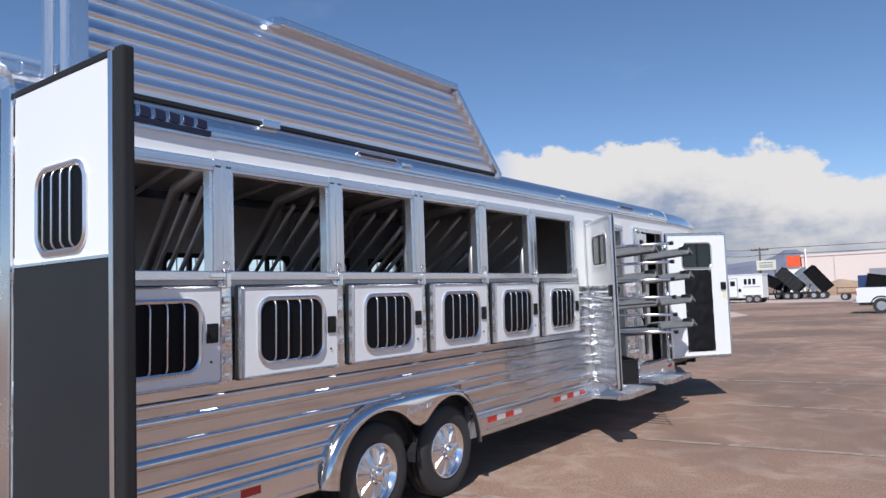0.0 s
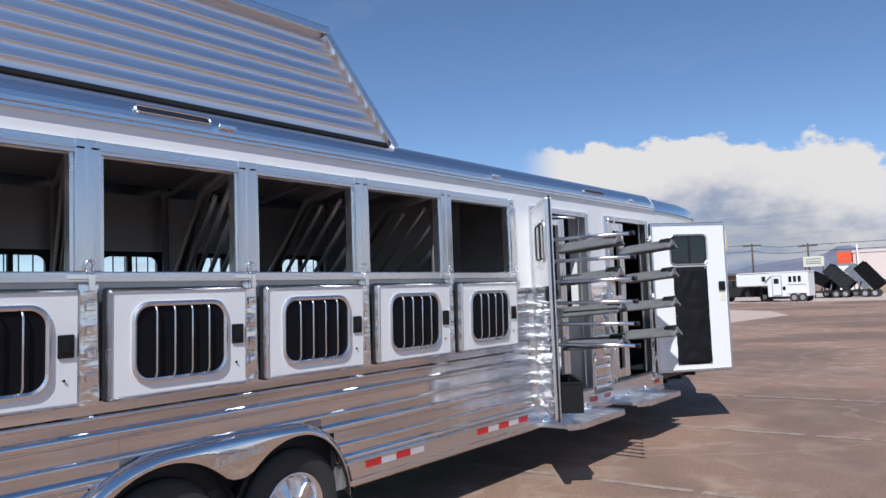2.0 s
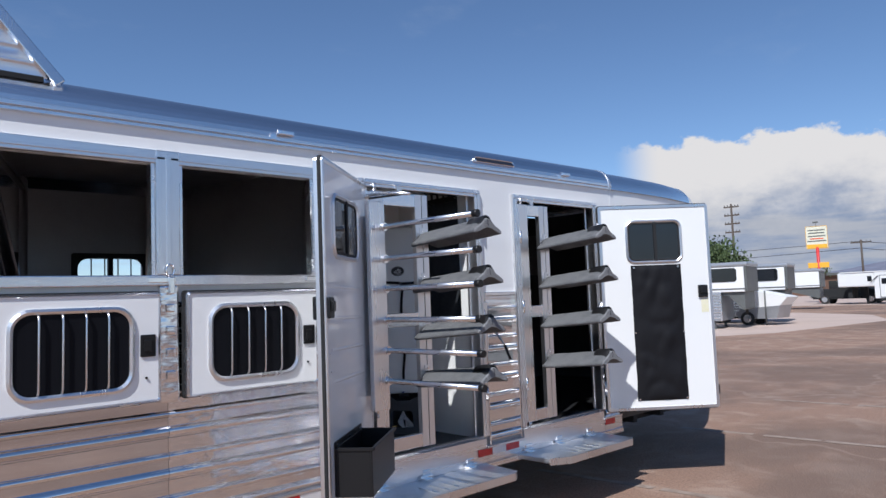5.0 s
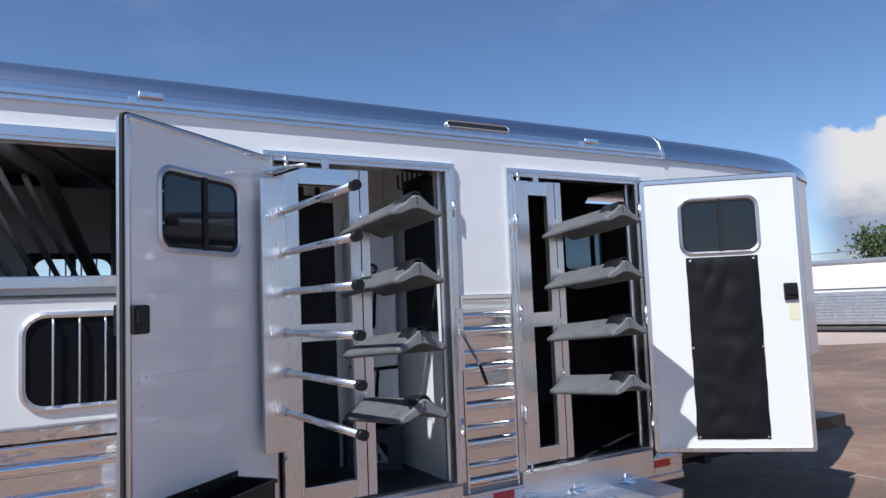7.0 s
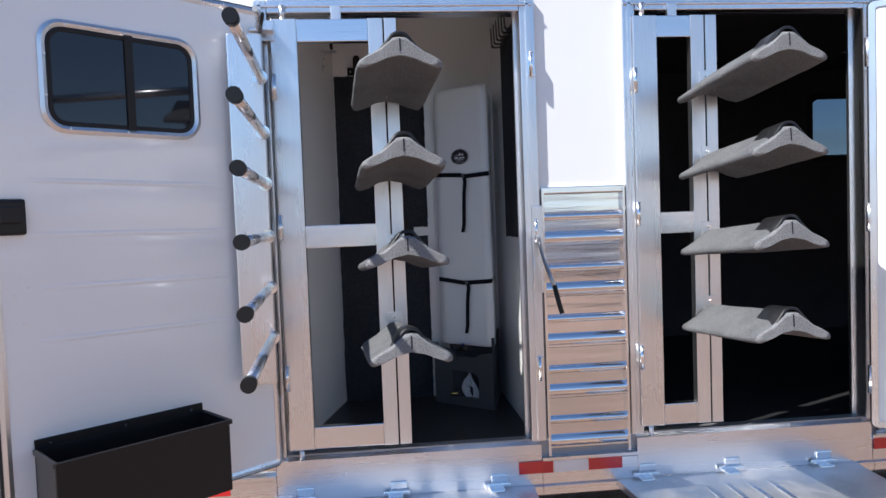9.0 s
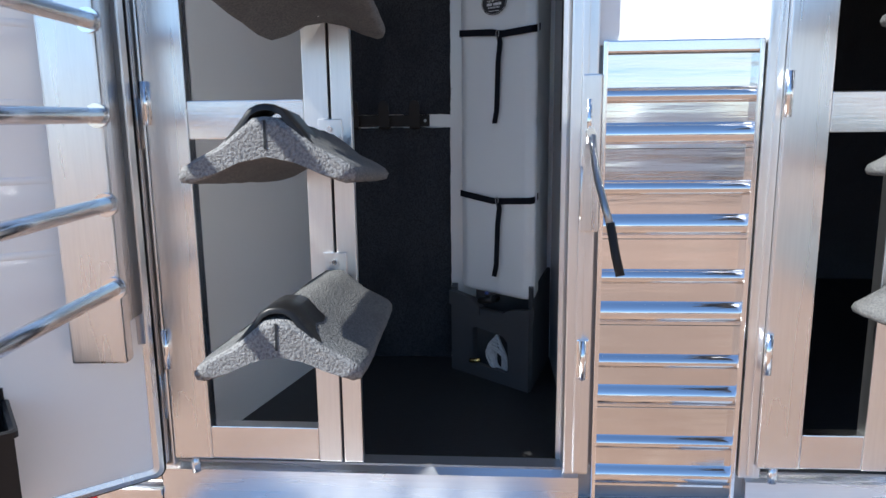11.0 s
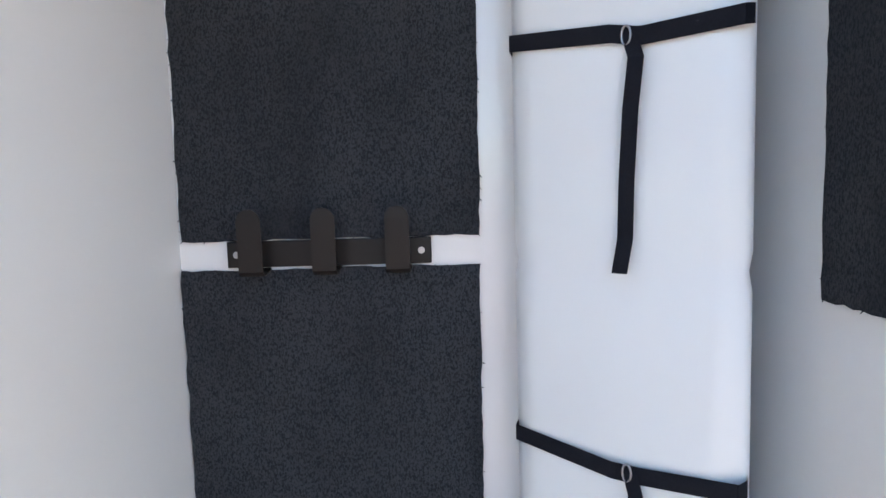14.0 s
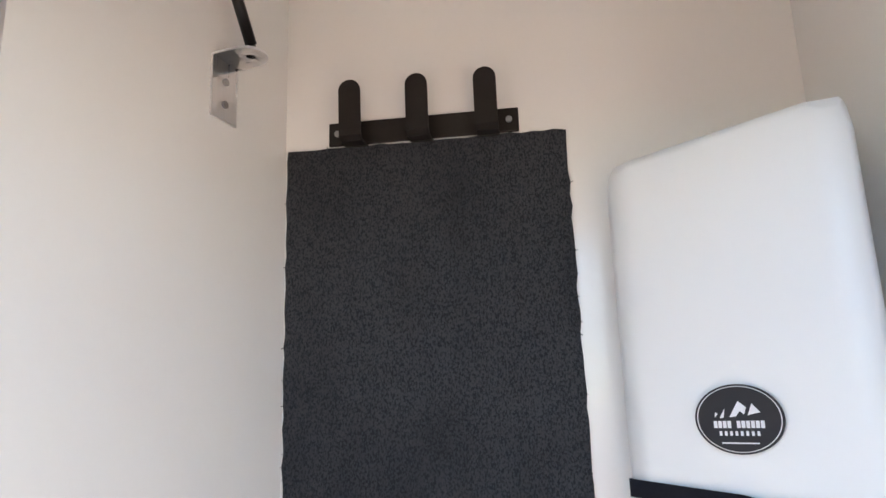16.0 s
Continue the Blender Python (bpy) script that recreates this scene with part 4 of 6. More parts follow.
def make_stalls():
    # slanted dividers: frame, rails and head bars
    for i, y in enumerate(POSTS[1:-1]):
        bm = bmesh.new()
        a, b = Vector((SX - 0.12, y + 0.02, 0)), Vector((FX + 0.1, y + 0.75, 0))
        p = lambda s, z: tuple(a + (b - a) * s + Vector((0, 0, z)))
        tube(bm, [p(0.0, 0.62), p(0.0, 2.70)], 0.032, 8)
        tube(bm, [p(0.98, 0.62), p(0.98, 2.70)], 0.03, 8)
        tube(bm, [p(0.0, 1.55), p(1.0, 1.55)], 0.025, 8)
        tube(bm, [p(0.98, 1.62), p(0.34, 2.46), p(0.0, 2.50)], 0.042, 8)
        tube(bm, [p(0.02, 2.62), p(1.0, 2.62)], 0.022, 8)
        for k in range(5):
            s = 0.84 - 0.155 * k
            ds = min(s - 0.03, 0.62)
            tube(bm, [p(s, 1.57), p(s - ds, 1.57 + 1.32 * ds)], 0.017, 6)
        tpart("stall_divider", bm, DIVIDER, "slanted aluminium stall divider with head bars")
        tpart("divider_panel", plate(bmesh.new(), [(0, 0.8), (1, 0.8), (1, 1.53), (0, 1.53)], -0.012, 0.012, lambda u, v, d: (a.x + (b.x - a.x) * u, a.y + (b.y - a.y) * u + d, v)), KICK)
    bm = bmesh.new()
    box(bm, FX + 0.05, FX + 0.07, REAR + 0.05, 7.4, 0.6, 1.55, 0.004)
    tpart("far_kick_lining", bm, KICK)
    bm = bmesh.new()
    box(bm, SX - 0.075, SX - 0.061, REAR + 0.1, 7.4, 0.6, 1.60, 0.004)
    tpart("near_kick_lining", bm, KICK)
    for y0, y1, z0, z1 in FARWIN:
        bm = bmesh.new()
        at = lambda u, v, d: (FX + 0.055 + d, (y0 + y1) / 2 + u, (z0 + z1) / 2 + v)
        w, h = y1 - y0, z1 - z0
        ring(bm, rrect(w + 0.08, h + 0.08, 0.02), rrect(w - 0.01, h - 0.01, 0.08), -0.01, 0.012, at, 0.004)
        mid = (y0 + y1) / 2 if y0 < 8 else y0 + 0.42
        box(bm, FX + 0.02, FX + 0.06, mid - 0.018, mid + 0.018, z0, z1)
        tpart("far_window_frame", bm, RUBBER)
        if y0 > 8:
            tpart("far_window_glass", B(FX + 0.02, FX + 0.026, y0, y1, z0, z1), TINT).visible_shadow = False
        if y0 < 8:
            for k in range(4):
                y = y0 + w * (k + 1) / 5
                tpart("far_window_bar", tube(bmesh.new(), [(FX + 0.07, y, z0), (FX + 0.07, y, z1)], 0.006, 6), ALU)
    # bulkheads that close the stalls and the rooms
    bm = bmesh.new()
    for (xa, ya), (xb, yb) in (((SX - 0.06, 7.43), (-4.52, 7.70)), ((-4.52, 7.70), (FX + 0.05, 7.38))):
        n = Vector((yb - ya, xa - xb, 0)).normalized() * 0.012
        plate(bm, [(xa + n.x, ya + n.y), (xb + n.x, yb + n.y), (xb - n.x, yb - n.y), (xa - n.x, ya - n.y)], 0.6, 2.74, lambda u, v, d: (u, v, d))
    tpart("stall_bulkhead", bm, STALL)
    # inner ceiling over all rooms
    tpart("ceiling_lining", B(FX + 0.1, SX - 0.1, REAR + 0.08, 7.53, 2.705, 2.72), STALL)
    tpart("ceiling_lining", B(FX + 0.1, SX - 0.1, 7.532, 11.4, 2.705, 2.72), WHITE_IN)


make_stalls()


# ---- tack room lining ----
BX, RY = -4.49, 8.612         # back wall and right hand wall
LW = [(SX - 0.06, 7.55), (BX, 7.758)]


def make_tack_room():
    bm = B(BX - 0.03, BX, 7.73, RY, 0.6, 2.705)
    tpart("tack_back_wall", bm, WHITE_IN, "white tack room back wall")
    bm = B(BX - 0.03, SX - 0.06, RY, RY + 0.03, 0.6, 2.705)
    tpart("tack_partition", bm, WHITE_IN)
    (xa, ya), (xb, yb) = LW
    bm = plate(bmesh.new(), [(xa, ya), (xb, yb), (xb, yb - 0.03), (xa, ya - 0.03)], 0.6, 2.705, lambda u, v, d: (u, v, d))
    tpart("tack_slanted_wall", bm, WHITE_IN)
    tpart("tack_floor_mat", B(BX, SX - 0.065, 7.58, RY, 0.6, 0.612), FLOORM)
    tpart("jamb_return", B(-3.665, SX - 0.052, RY - 0.017, RY + 0.001, 0.615, 2.5, bevel=0.003), ALU)
    # second room: dark carpet linings
    bm = bmesh.new()
    box(bm, FX + 0.055, FX + 0.065, 7.42, 11.42, 0.6, 2.70)
    box(bm, FX + 0.055, FX + 0.065, 11.42, 12.3, 0.6, 1.93)
    box(bm, FX + 0.055, FX + 0.065, 11.42, 12.3, 2.46, 2.70)
    box(bm, FX + 0.06, SX - 0.4, 12.28, 12.3, 0.6, 2.70)
    box(bm, BX - 0.05, SX - 0.061, RY + 0.031, RY + 0.038, 0.6, 2.70)
    box(bm, BX - 0.05, BX - 0.035, 7.73, RY + 0.03, 0.6, 2.70)
    box(bm, FX + 0.065, SX - 0.1, RY + 0.04, 11.4, 2.69, 2.702)
    box(bm, SX - 0.075, SX - 0.061, 10.18, 11.1, 0.6, 2.69)
    tpart("dark_room_lining", bm, DARK_IN, "black carpet lining of the second tack room")


make_tack_room()


def carpet_panel(w, h, name, label, m):
    """A carpet rectangle with slightly frayed edges, in its own x (across), z (up), y towards the room."""
    bm = bmesh.new()
    nu, nv = 26, 44
    pts = []
    for k in range(nu):
        pts.append((-w / 2 + w * k / nu, -h / 2))
    for k in range(nv):
        pts.append((w / 2, -h / 2 + h * k / nv))
    for k in range(nu):
        pts.append((w / 2 - w * k / nu, h / 2))
    for k in range(nv):
        pts.append((-w / 2, h / 2 - h * k / nv))
    rough = [(u + random.uniform(-1, 1) * 0.0018, v + random.uniform(-1, 1) * 0.0018) for u, v in pts]
    plate(bm, rough, 0.0005, 0.007, lambda u, v, d: (u, -d, v))
    for k in range(90):
        u, v = random.choice(rough)
        s = 1.0 + random.uniform(0.004, 0.010)
        tube(bm, [(u, -0.004, v), (u * s + random.uniform(-0.002, 0.002), -0.006, v * (1 + (s - 1) * w / h) + random.uniform(-0.003, 0.001))], 0.0007, 3)
    return solo(name, bm, CARPET, label, "carpet", m, "wall carpets")


carpet_panel(0.474, 0.816, "wall_carpet", "charcoal carpet panel glued to the white back wall", pose(BX, 8.0, 1.952, 0, 0, 90))
carpet_panel(0.475, 0.884, "wall_carpet", "charcoal carpet panel glued low on the white wall", pose(BX, 7.997, 1.055, 0, 0, 90))
carpet_panel(0.405, 0.945, "wall_carpet", "charcoal carpet panel glued to the white partition", pose(-3.96, RY, 1.96, 0, 0, 0))


def hook_rack(m, n=3, w=0.325):
    """Flat bar with n broad hooks: each goes out below and turns up with a rounded tip."""
    rack = thing("hook_rack", "dark powder-coated steel bridle hook rack on the wall", "hook rack", m, "bridle hook racks")
    part("backplate", B(-w / 2, w / 2, -0.006, -0.001, -0.021, 0.021, bevel=0.002), BRONZE, rack)
    for k in range(n):
        u = (k - (n - 1) / 2) * w * (0.345 if n == 3 else 0.17)
        bm = bmesh.new()
        hw, t = (0.0185 if n == 3 else 0.012), 0.003
        line = [(-0.003, -0.022), (-0.02, -0.026), (-0.045, -0.027), (-0.052, -0.02), (-0.053, 0.0), (-0.055, 0.055)]
        a = [[bm.verts.new((u + s * hw, y, z)) for y, z in line] for s in (-1, 1)]
        b = [[bm.verts.new((u + s * hw, y - t if j > 2 else y, z - (t if j < 4 else 0))) for j, (y, z) in enumerate(line)] for s in (-1, 1)]
        for q in range(len(line) - 1):
            bm.faces.new((a[0][q], a[0][q + 1], a[1][q + 1], a[1][q]))
            bm.faces.new((b[0][q], b[0][q + 1], b[1][q + 1], b[1][q]))
            for s in (0, 1):
                bm.faces.new((a[s][q], a[s][q + 1], b[s][q + 1], b[s][q]))
        plate(bm, [(u + hw * math.cos(c), 0.055 + hw * math.sin(c)) for c in [math.pi * q / 10 for q in range(11)]], -0.055, -0.058, lambda p, v, d: (p, d, v))
        bmesh.ops.recalc_face_normals(bm, faces=bm.faces)
        part("hook", bm, BRONZE, rack)
    for s in (-1, 1):
        part("screw", tube(bmesh.new(), [(s * (w / 2 - 0.016), -0.006, 0), (s * (w / 2 - 0.016), -0.010, 0)], 0.0055, 10), STEELROD, rack)
    return rack


lower_hooks = hook_rack(pose(BX, 7.997, 1.522, 0, 0, 90))
upper_hooks = copy_thing(lower_hooks, pose(BX, 7.999, 2.385, 0, 0, 90))
wide_hooks = hook_rack(pose(-3.96, RY, 2.445, 0, 0, 0), 6, 0.40)
tagged(wide_hooks, "dark six-hook bridle rack above the partition carpet")


def make_strut_bracket():
    (xa, ya), (xb, yb) = LW
    along = math.degrees(math.atan2(yb - ya, xb - xa))
    # local x runs along the wall towards its back end, y away from the room's inside
    br = thing("strut_bracket", "folded aluminium bracket screwed to the white wall with a black strut", "bracket", pose(-4.325, 7.718, 2.405, 0, 0, along))
    part("angle_plate", B(-0.03, 0.03, -0.005, -0.0005, -0.05, 0.05, bevel=0.001), ALU, br)
    bm = plate(bmesh.new(), [(-0.03, -0.004), (-0.03, -0.045)] + [(0.03 * math.cos(a), -0.045 + 0.03 * math.sin(a)) for a in [math.pi + math.pi * k / 10 for k in range(11)]] + [(0.03, -0.045), (0.03, -0.004)], 0.046, 0.05, lambda u, v, d: (u, v, d))
    part("angle_tab", bm, ALU, br)
    for z in (0.012, -0.025):
        part("screw", tube(bmesh.new(), [(-0.002, -0.005, z), (-0.002, -0.009, z)], 0.006, 10), STEELROD, br)
    part("ball_stud", tube(bmesh.new(), [(0.0, -0.05, 0.046), (0.0, -0.05, 0.068)], 0.007, 10), PLASTIC, br)
    part("strut", tube(bmesh.new(), [(0.0, -0.05, 0.066), (-0.05, -0.055, 0.13), (-0.26, -0.08, 0.40)], 0.009, 10), PLASTIC, br)


make_strut_bracket()


# ---- corner water tank ----
def make_tank():
    tank = thing("water_tank", "tall white plastic corner water tank on a dark grey base", "water tank", Matrix.Translation((-4.32, 8.472, 0.612)))
    O = Vector((-4.32, 8.463, 0.612))
    A, Bc = Vector((-4.36, 8.273)), Vector((-4.157, 8.51))      # ends of the broad face
    face = (Bc - A).normalized()
    out = Vector((face.y, -face.x))
    plan = [Vector((BX + 0.006, 8.288)), A + Vector((-0.015, 0.0)), A + face * 0.022, Bc - face * 0.03, Bc + Vector((-0.012, 0.014)), Vector((BX + 0.006, 8.588))]
    bm = bmesh.new()
    zs = [(0.925, 0.0), (0.94, 0.008), (1.495, 0.008), (1.518, 0.0035), (1.541, 0.008), (1.78, 0.008), (2.21, 0.008), (2.236, 0.004), (2.249, -0.006)]
    c = sum(plan, Vector((0, 0))) / len(plan)
    rows = [[bm.verts.new(Vector((*(p + (p - c).normalized() * (e - 0.008)), z)) - O) for p in plan] for z, e in zs]
    for a, b in zip(rows, rows[1:]):
        for k in range(len(plan)):
            bm.faces.new((a[k], a[(k + 1) % len(plan)], b[(k + 1) % len(plan)], b[k]))
    bm.faces.new(rows[0][::-1])
    bm.faces.new(rows[-1])
    bmesh.ops.recalc_face_normals(bm, faces=bm.faces)
    bmesh.ops.bevel(bm, geom=[e for e in bm.edges if abs(e.verts[0].co.z - e.verts[1].co.z) > 0.02], offset=0.010, segments=3, affect="EDGES", profile=0.5)
    bm.normal_update()
    for f in bm.faces:
        f.smooth = abs(f.normal.z) < 0.4
    part("tank_body", bm, TANK, tank)
    at = lambda u, v, d: (A.x + face.x * u + out.x * d - O.x, A.y + face.y * u + out.y * d - O.y, v - O.z)
    L = (Bc - A).length
    # base with an arch opening and a valve recess
    base_pts = [(-0.03, 0.612), (-0.03, 0.93), (0.04, 0.93), (0.085, 0.895), (0.19, 0.895), (0.225, 0.915), (L + 0.012, 0.915), (L + 0.012, 0.612)]
    hole = [(0.075, 0.66), (0.055, 0.80), (0.075, 0.812), (0.175, 0.80), (0.195, 0.78), (0.195, 0.66)]
    bm = bmesh.new()
    for pts in ([(-0.03, 0.612), (-0.03, 0.905), (0.075, 0.895), (0.075, 0.612)], [(0.237, 0.612), (0.237, 0.88), (L + 0.012, 0.895), (L + 0.012, 0.612)],
                [(0.075, 0.79), (0.075, 0.895), (0.11, 0.868), (0.22, 0.868), (0.237, 0.88), (0.237, 0.765), (0.215, 0.787), (0.09, 0.797)], [(0.075, 0.612), (0.237, 0.612), (0.237, 0.658), (0.075, 0.658)]):
        plate(bm, pts, 0.005, 0.028, at)
    plate(bm, [(-0.035, 0.862), (0.11, 0.845), (0.11, 0.872), (0.07, 0.900), (-0.035, 0.912)], 0.006, 0.034, at)
    plate(bm, [(0.22, 0.845), (L + 0.018, 0.858), (L + 0.018, 0.902), (0.245, 0.886), (0.22, 0.872)], 0.006, 0.034, at)
    s0, s1 = at(-0.03, 0.612, 0.01), at(L + 0.012, 0.612, 0.01)
    box(bm, s0[0] - 0.06, s0[0], s0[1] - 0.012, s0[1] + 0.01, 0.0, 0.31)
    plate(bm, [(s1[0], s1[1]), (BX + 0.01 - O.x, 8.6 - O.y), (BX + 0.01 - O.x, 8.58 - O.y), (s1[0] - 0.02, s1[1] - 0.01)], 0.0, 0.36, lambda u, v, d: (u, v, d))
    part("tank_base", bm, BASEP, tank, "dark grey moulded base")
    bm = bmesh.new()
    box(bm, BX + 0.004 - O.x, -4.36 - O.x, 8.323 - O.y, 8.563 - O.y, 0.0, 0.30)
    part("base_core", bm, BASEP, tank)
    # webbing straps with hanging tails and rings
    for z0, z1, tail, sag in ((1.814, 1.802, 0.285, -0.002), (1.267, 1.262, 0.262, 0.004)):
        bm = bmesh.new()
        hw = 0.011
        mid = L * 0.54
        seq = [(-0.03, z0 - 0.004, -0.05), (-0.004, z0, 0.001), (mid - 0.02, z0 - 0.012 - sag, 0.006), (mid + 0.02, (z0 + z1) / 2 - 0.012, 0.006), (L - 0.004, z1, 0.003), (L + 0.001, z1 + 0.002, -0.012), (L - 0.012, z1 + 0.012, -0.05)]
        for d in (0.0, 0.0025):
            vs = [[bm.verts.new(at(u, z + s * hw, dd + d)) for u, z, dd in seq] for s in (-1, 1)]
            for k in range(len(seq) - 1):
                bm.faces.new((vs[0][k], vs[0][k + 1], vs[1][k + 1], vs[1][k]))
        part("strap", bm, STRAP, tank)
        bm = bmesh.new()
        zt = (z0 + z1) / 2 - 0.012
        seq = [(mid + 0.006, zt + 0.005, 0.008), (mid + 0.018, zt - 0.025, 0.014), (mid + 0.012, zt - tail * 0.3, 0.016), (mid + 0.004, zt - tail * 0.6, 0.010), (mid + 0.003, zt - tail * 0.85, 0.012), (mid - 0.003, zt - tail, 0.016)]
        hw = 0.010
        for d in (0.0, 0.0025):
            vs = [[bm.verts.new(at(u + s * hw, z, dd + d)) for u, z, dd in seq] for s in (-1, 1)]
            for k in range(len(seq) - 1):
                bm.faces.new((vs[0][k], vs[0][k + 1], vs[1][k + 1], vs[1][k]))
        part("strap_tail", bm, STRAP, tank)
        part("strap_ring", tube(bmesh.new(), [at(mid + 0.004 + 0.006 * math.cos(a), zt + 0.002 + 0.0115 * math.sin(a), 0.012) for a in [2 * math.pi * k / 14 for k in range(15)]], 0.0015, 6, False), STEELROD, tank)
    # oval maker's emblem: ring, mountains and bars
    ink = material("black_label", (0.010, 0.011, 0.016), 0.35, 0, 0.05, 100)
    pale = material("white_print", (0.75, 0.76, 0.78), 0.45, 0, 0.05, 100)
    cu, cz, ru, rz = 0.152, 1.898, 0.0535, 0.0395
    oval = lambda k: [(cu + ru * k * math.cos(a), cz + rz * k * math.sin(a)) for a in [2 * math.pi * q / 40 for q in range(40)]]
    lab = part("oval_label", plate(bmesh.new(), oval(1.0), 0.0045, 0.0055, at), ink, tank, "black oval label with white mountains")
    bm = ring(bmesh.new(), oval(0.945), oval(0.925), 0.0052, 0.006, at, 0.0002)
    plate(bm, [(cu - 0.022, cz + 0.001), (cu - 0.015, cz + 0.012), (cu - 0.017, cz + 0.002)], 0.0052, 0.006, at)
    plate(bm, [(cu - 0.028, cz + 0.002), (cu - 0.027, cz + 0.008), (cu - 0.024, cz + 0.006)], 0.0052, 0.006, at)
    plate(bm, [(cu - 0.010, cz + 0.002), (cu + 0.002, cz + 0.020), (cu + 0.011, cz + 0.013), (cu + 0.008, cz + 0.005), (cu + 0.003, cz + 0.009), (cu - 0.002, cz + 0.003)], 0.0052, 0.006, at)
    plate(bm, [(cu + 0.012, cz + 0.004), (cu + 0.018, cz + 0.017), (cu + 0.027, cz + 0.007), (cu + 0.020, cz + 0.006)], 0.0052, 0.006, at)
    for k in range(11):
        if k != 4:
            plate(bm, [(cu - 0.030 + k * 0.0056, cz - 0.010), (cu - 0.0258 + k * 0.0056, cz - 0.010), (cu - 0.0258 + k * 0.0056, cz - 0.002), (cu - 0.030 + k * 0.0056, cz - 0.002)], 0.0052, 0.006, at)
    for k in range(8):
        plate(bm, [(cu - 0.024 + k * 0.0064, cz - 0.0185), (cu - 0.021 + k * 0.0064, cz - 0.0185), (cu - 0.021 + k * 0.0064, cz - 0.0135), (cu - 0.024 + k * 0.0064, cz - 0.0135)], 0.0052, 0.006, at)
    plate(bm, [(cu - 0.022, cz - 0.0275), (cu + 0.022, cz - 0.0275), (cu + 0.022, cz - 0.026), (cu - 0.022, cz - 0.026)], 0.0052, 0.006, at)
    part("label_print", bm, pale, lab)
    # drain valve and a coil of hose
    bm = bmesh.new()
    tube(bm, [at(0.165, 0.912, 0.0), at(0.165, 0.912, 0.05)], 0.014, 10)
    tube(bm, [at(0.135, 0.908, 0.055), at(0.195, 0.922, 0.055)], 0.013, 10)
    part("drain_valve", bm, PLASTIC, tank)
    part("valve_lever", tube(bmesh.new(), [at(0.158, 0.935, 0.05), at(0.172, 0.942, 0.062)], 0.006, 8), material("blue_plastic", (0.02, 0.05, 0.25), 0.4), tank)
    hose = material("clear_braided_hose", (0.62, 0.62, 0.62), 0.3, 0, 0.6, 120, 0.2, 9, (0.35, 0.35, 0.36))
    bm = bmesh.new()
    for k in range(7):
        pts = []
        for q in range(13):
            a = 2 * math.pi * q / 12
            pts.append(at(0.165 + (0.014 + 0.0075 * k) * math.cos(a + 0.5) + 0.002 * k, 0.715 + (0.066 - 0.004 * k) * math.sin(a) - 0.005 * k, -0.01 + 0.003 * k + 0.006 * math.sin(a * 2 + k)))
        tube(bm, pts, 0.0042, 6, False)
    part("hose_coil", bm, hose, tank)
    part("hose_fitting", tube(bmesh.new(), [at(0.068, 0.668, 0.035), at(0.085, 0.67, 0.03), at(0.105, 0.674, 0.02)], 0.008, 10), material("brass", (0.72, 0.50, 0.18), 0.25, 1.0), tank)


make_tank()


# ---- saddle racks ----
def saddle_pad_mesh(length):
    """Carpeted saddle rest: a winged profile drawn out along x, tilted up."""
    half = [(0.0, 0.0), (0.022, -0.002), (0.045, -0.02), (0.085, -0.058), (0.125, -0.082), (0.148, -0.097), (0.156, -0.112), (0.150, -0.126), (0.136, -0.130), (0.10, -0.118), (0.055, -0.092), (0.0, -0.080)]
    half = [(u * 0.9, v * 0.8) for u, v in half]
    prof = half + [(-u, v) for u, v in half[-2:0:-1]]
    bm = bmesh.new()
    n = 10
    rows = []
    for k in range(n + 1):
        x = length * k / n
        s = 1.0 - (0.04 if k in (0, n) else 0.0)
        rows.append([bm.verts.new((x, u * s + random.uniform(-0.001, 0.001), v * s - (0.003 if k in (0, n) else 0) + random.uniform(-0.001, 0.001))) for u, v in prof])
    for a, b in zip(rows, rows[1:]):
        for k in range(len(prof)):
            bm.faces.new((a[k], a[(k + 1) % len(prof)], b[(k + 1) % len(prof)], b[k])).smooth = True
    for end, sgn in ((rows[0], -0.008), (rows[-1], 0.008)):
        inner = [bm.verts.new((v.co.x + sgn, v.co.y * 0.86, v.co.z * 0.80 - 0.012)) for v in end]
        for k in range(len(prof)):
            bm.faces.new((end[k], end[(k + 1) % len(prof)], inner[(k + 1) % len(prof)], inner[k])).smooth = True
        bm.faces.new(inner)
    bmesh.ops.recalc_face_normals(bm, faces=bm.faces)
    for f in bm.faces:
        c = f.calc_center_median()
        f.material_index = 1 if c.x < 0.0005 or c.x > length - 0.0005 else 0
    return bm


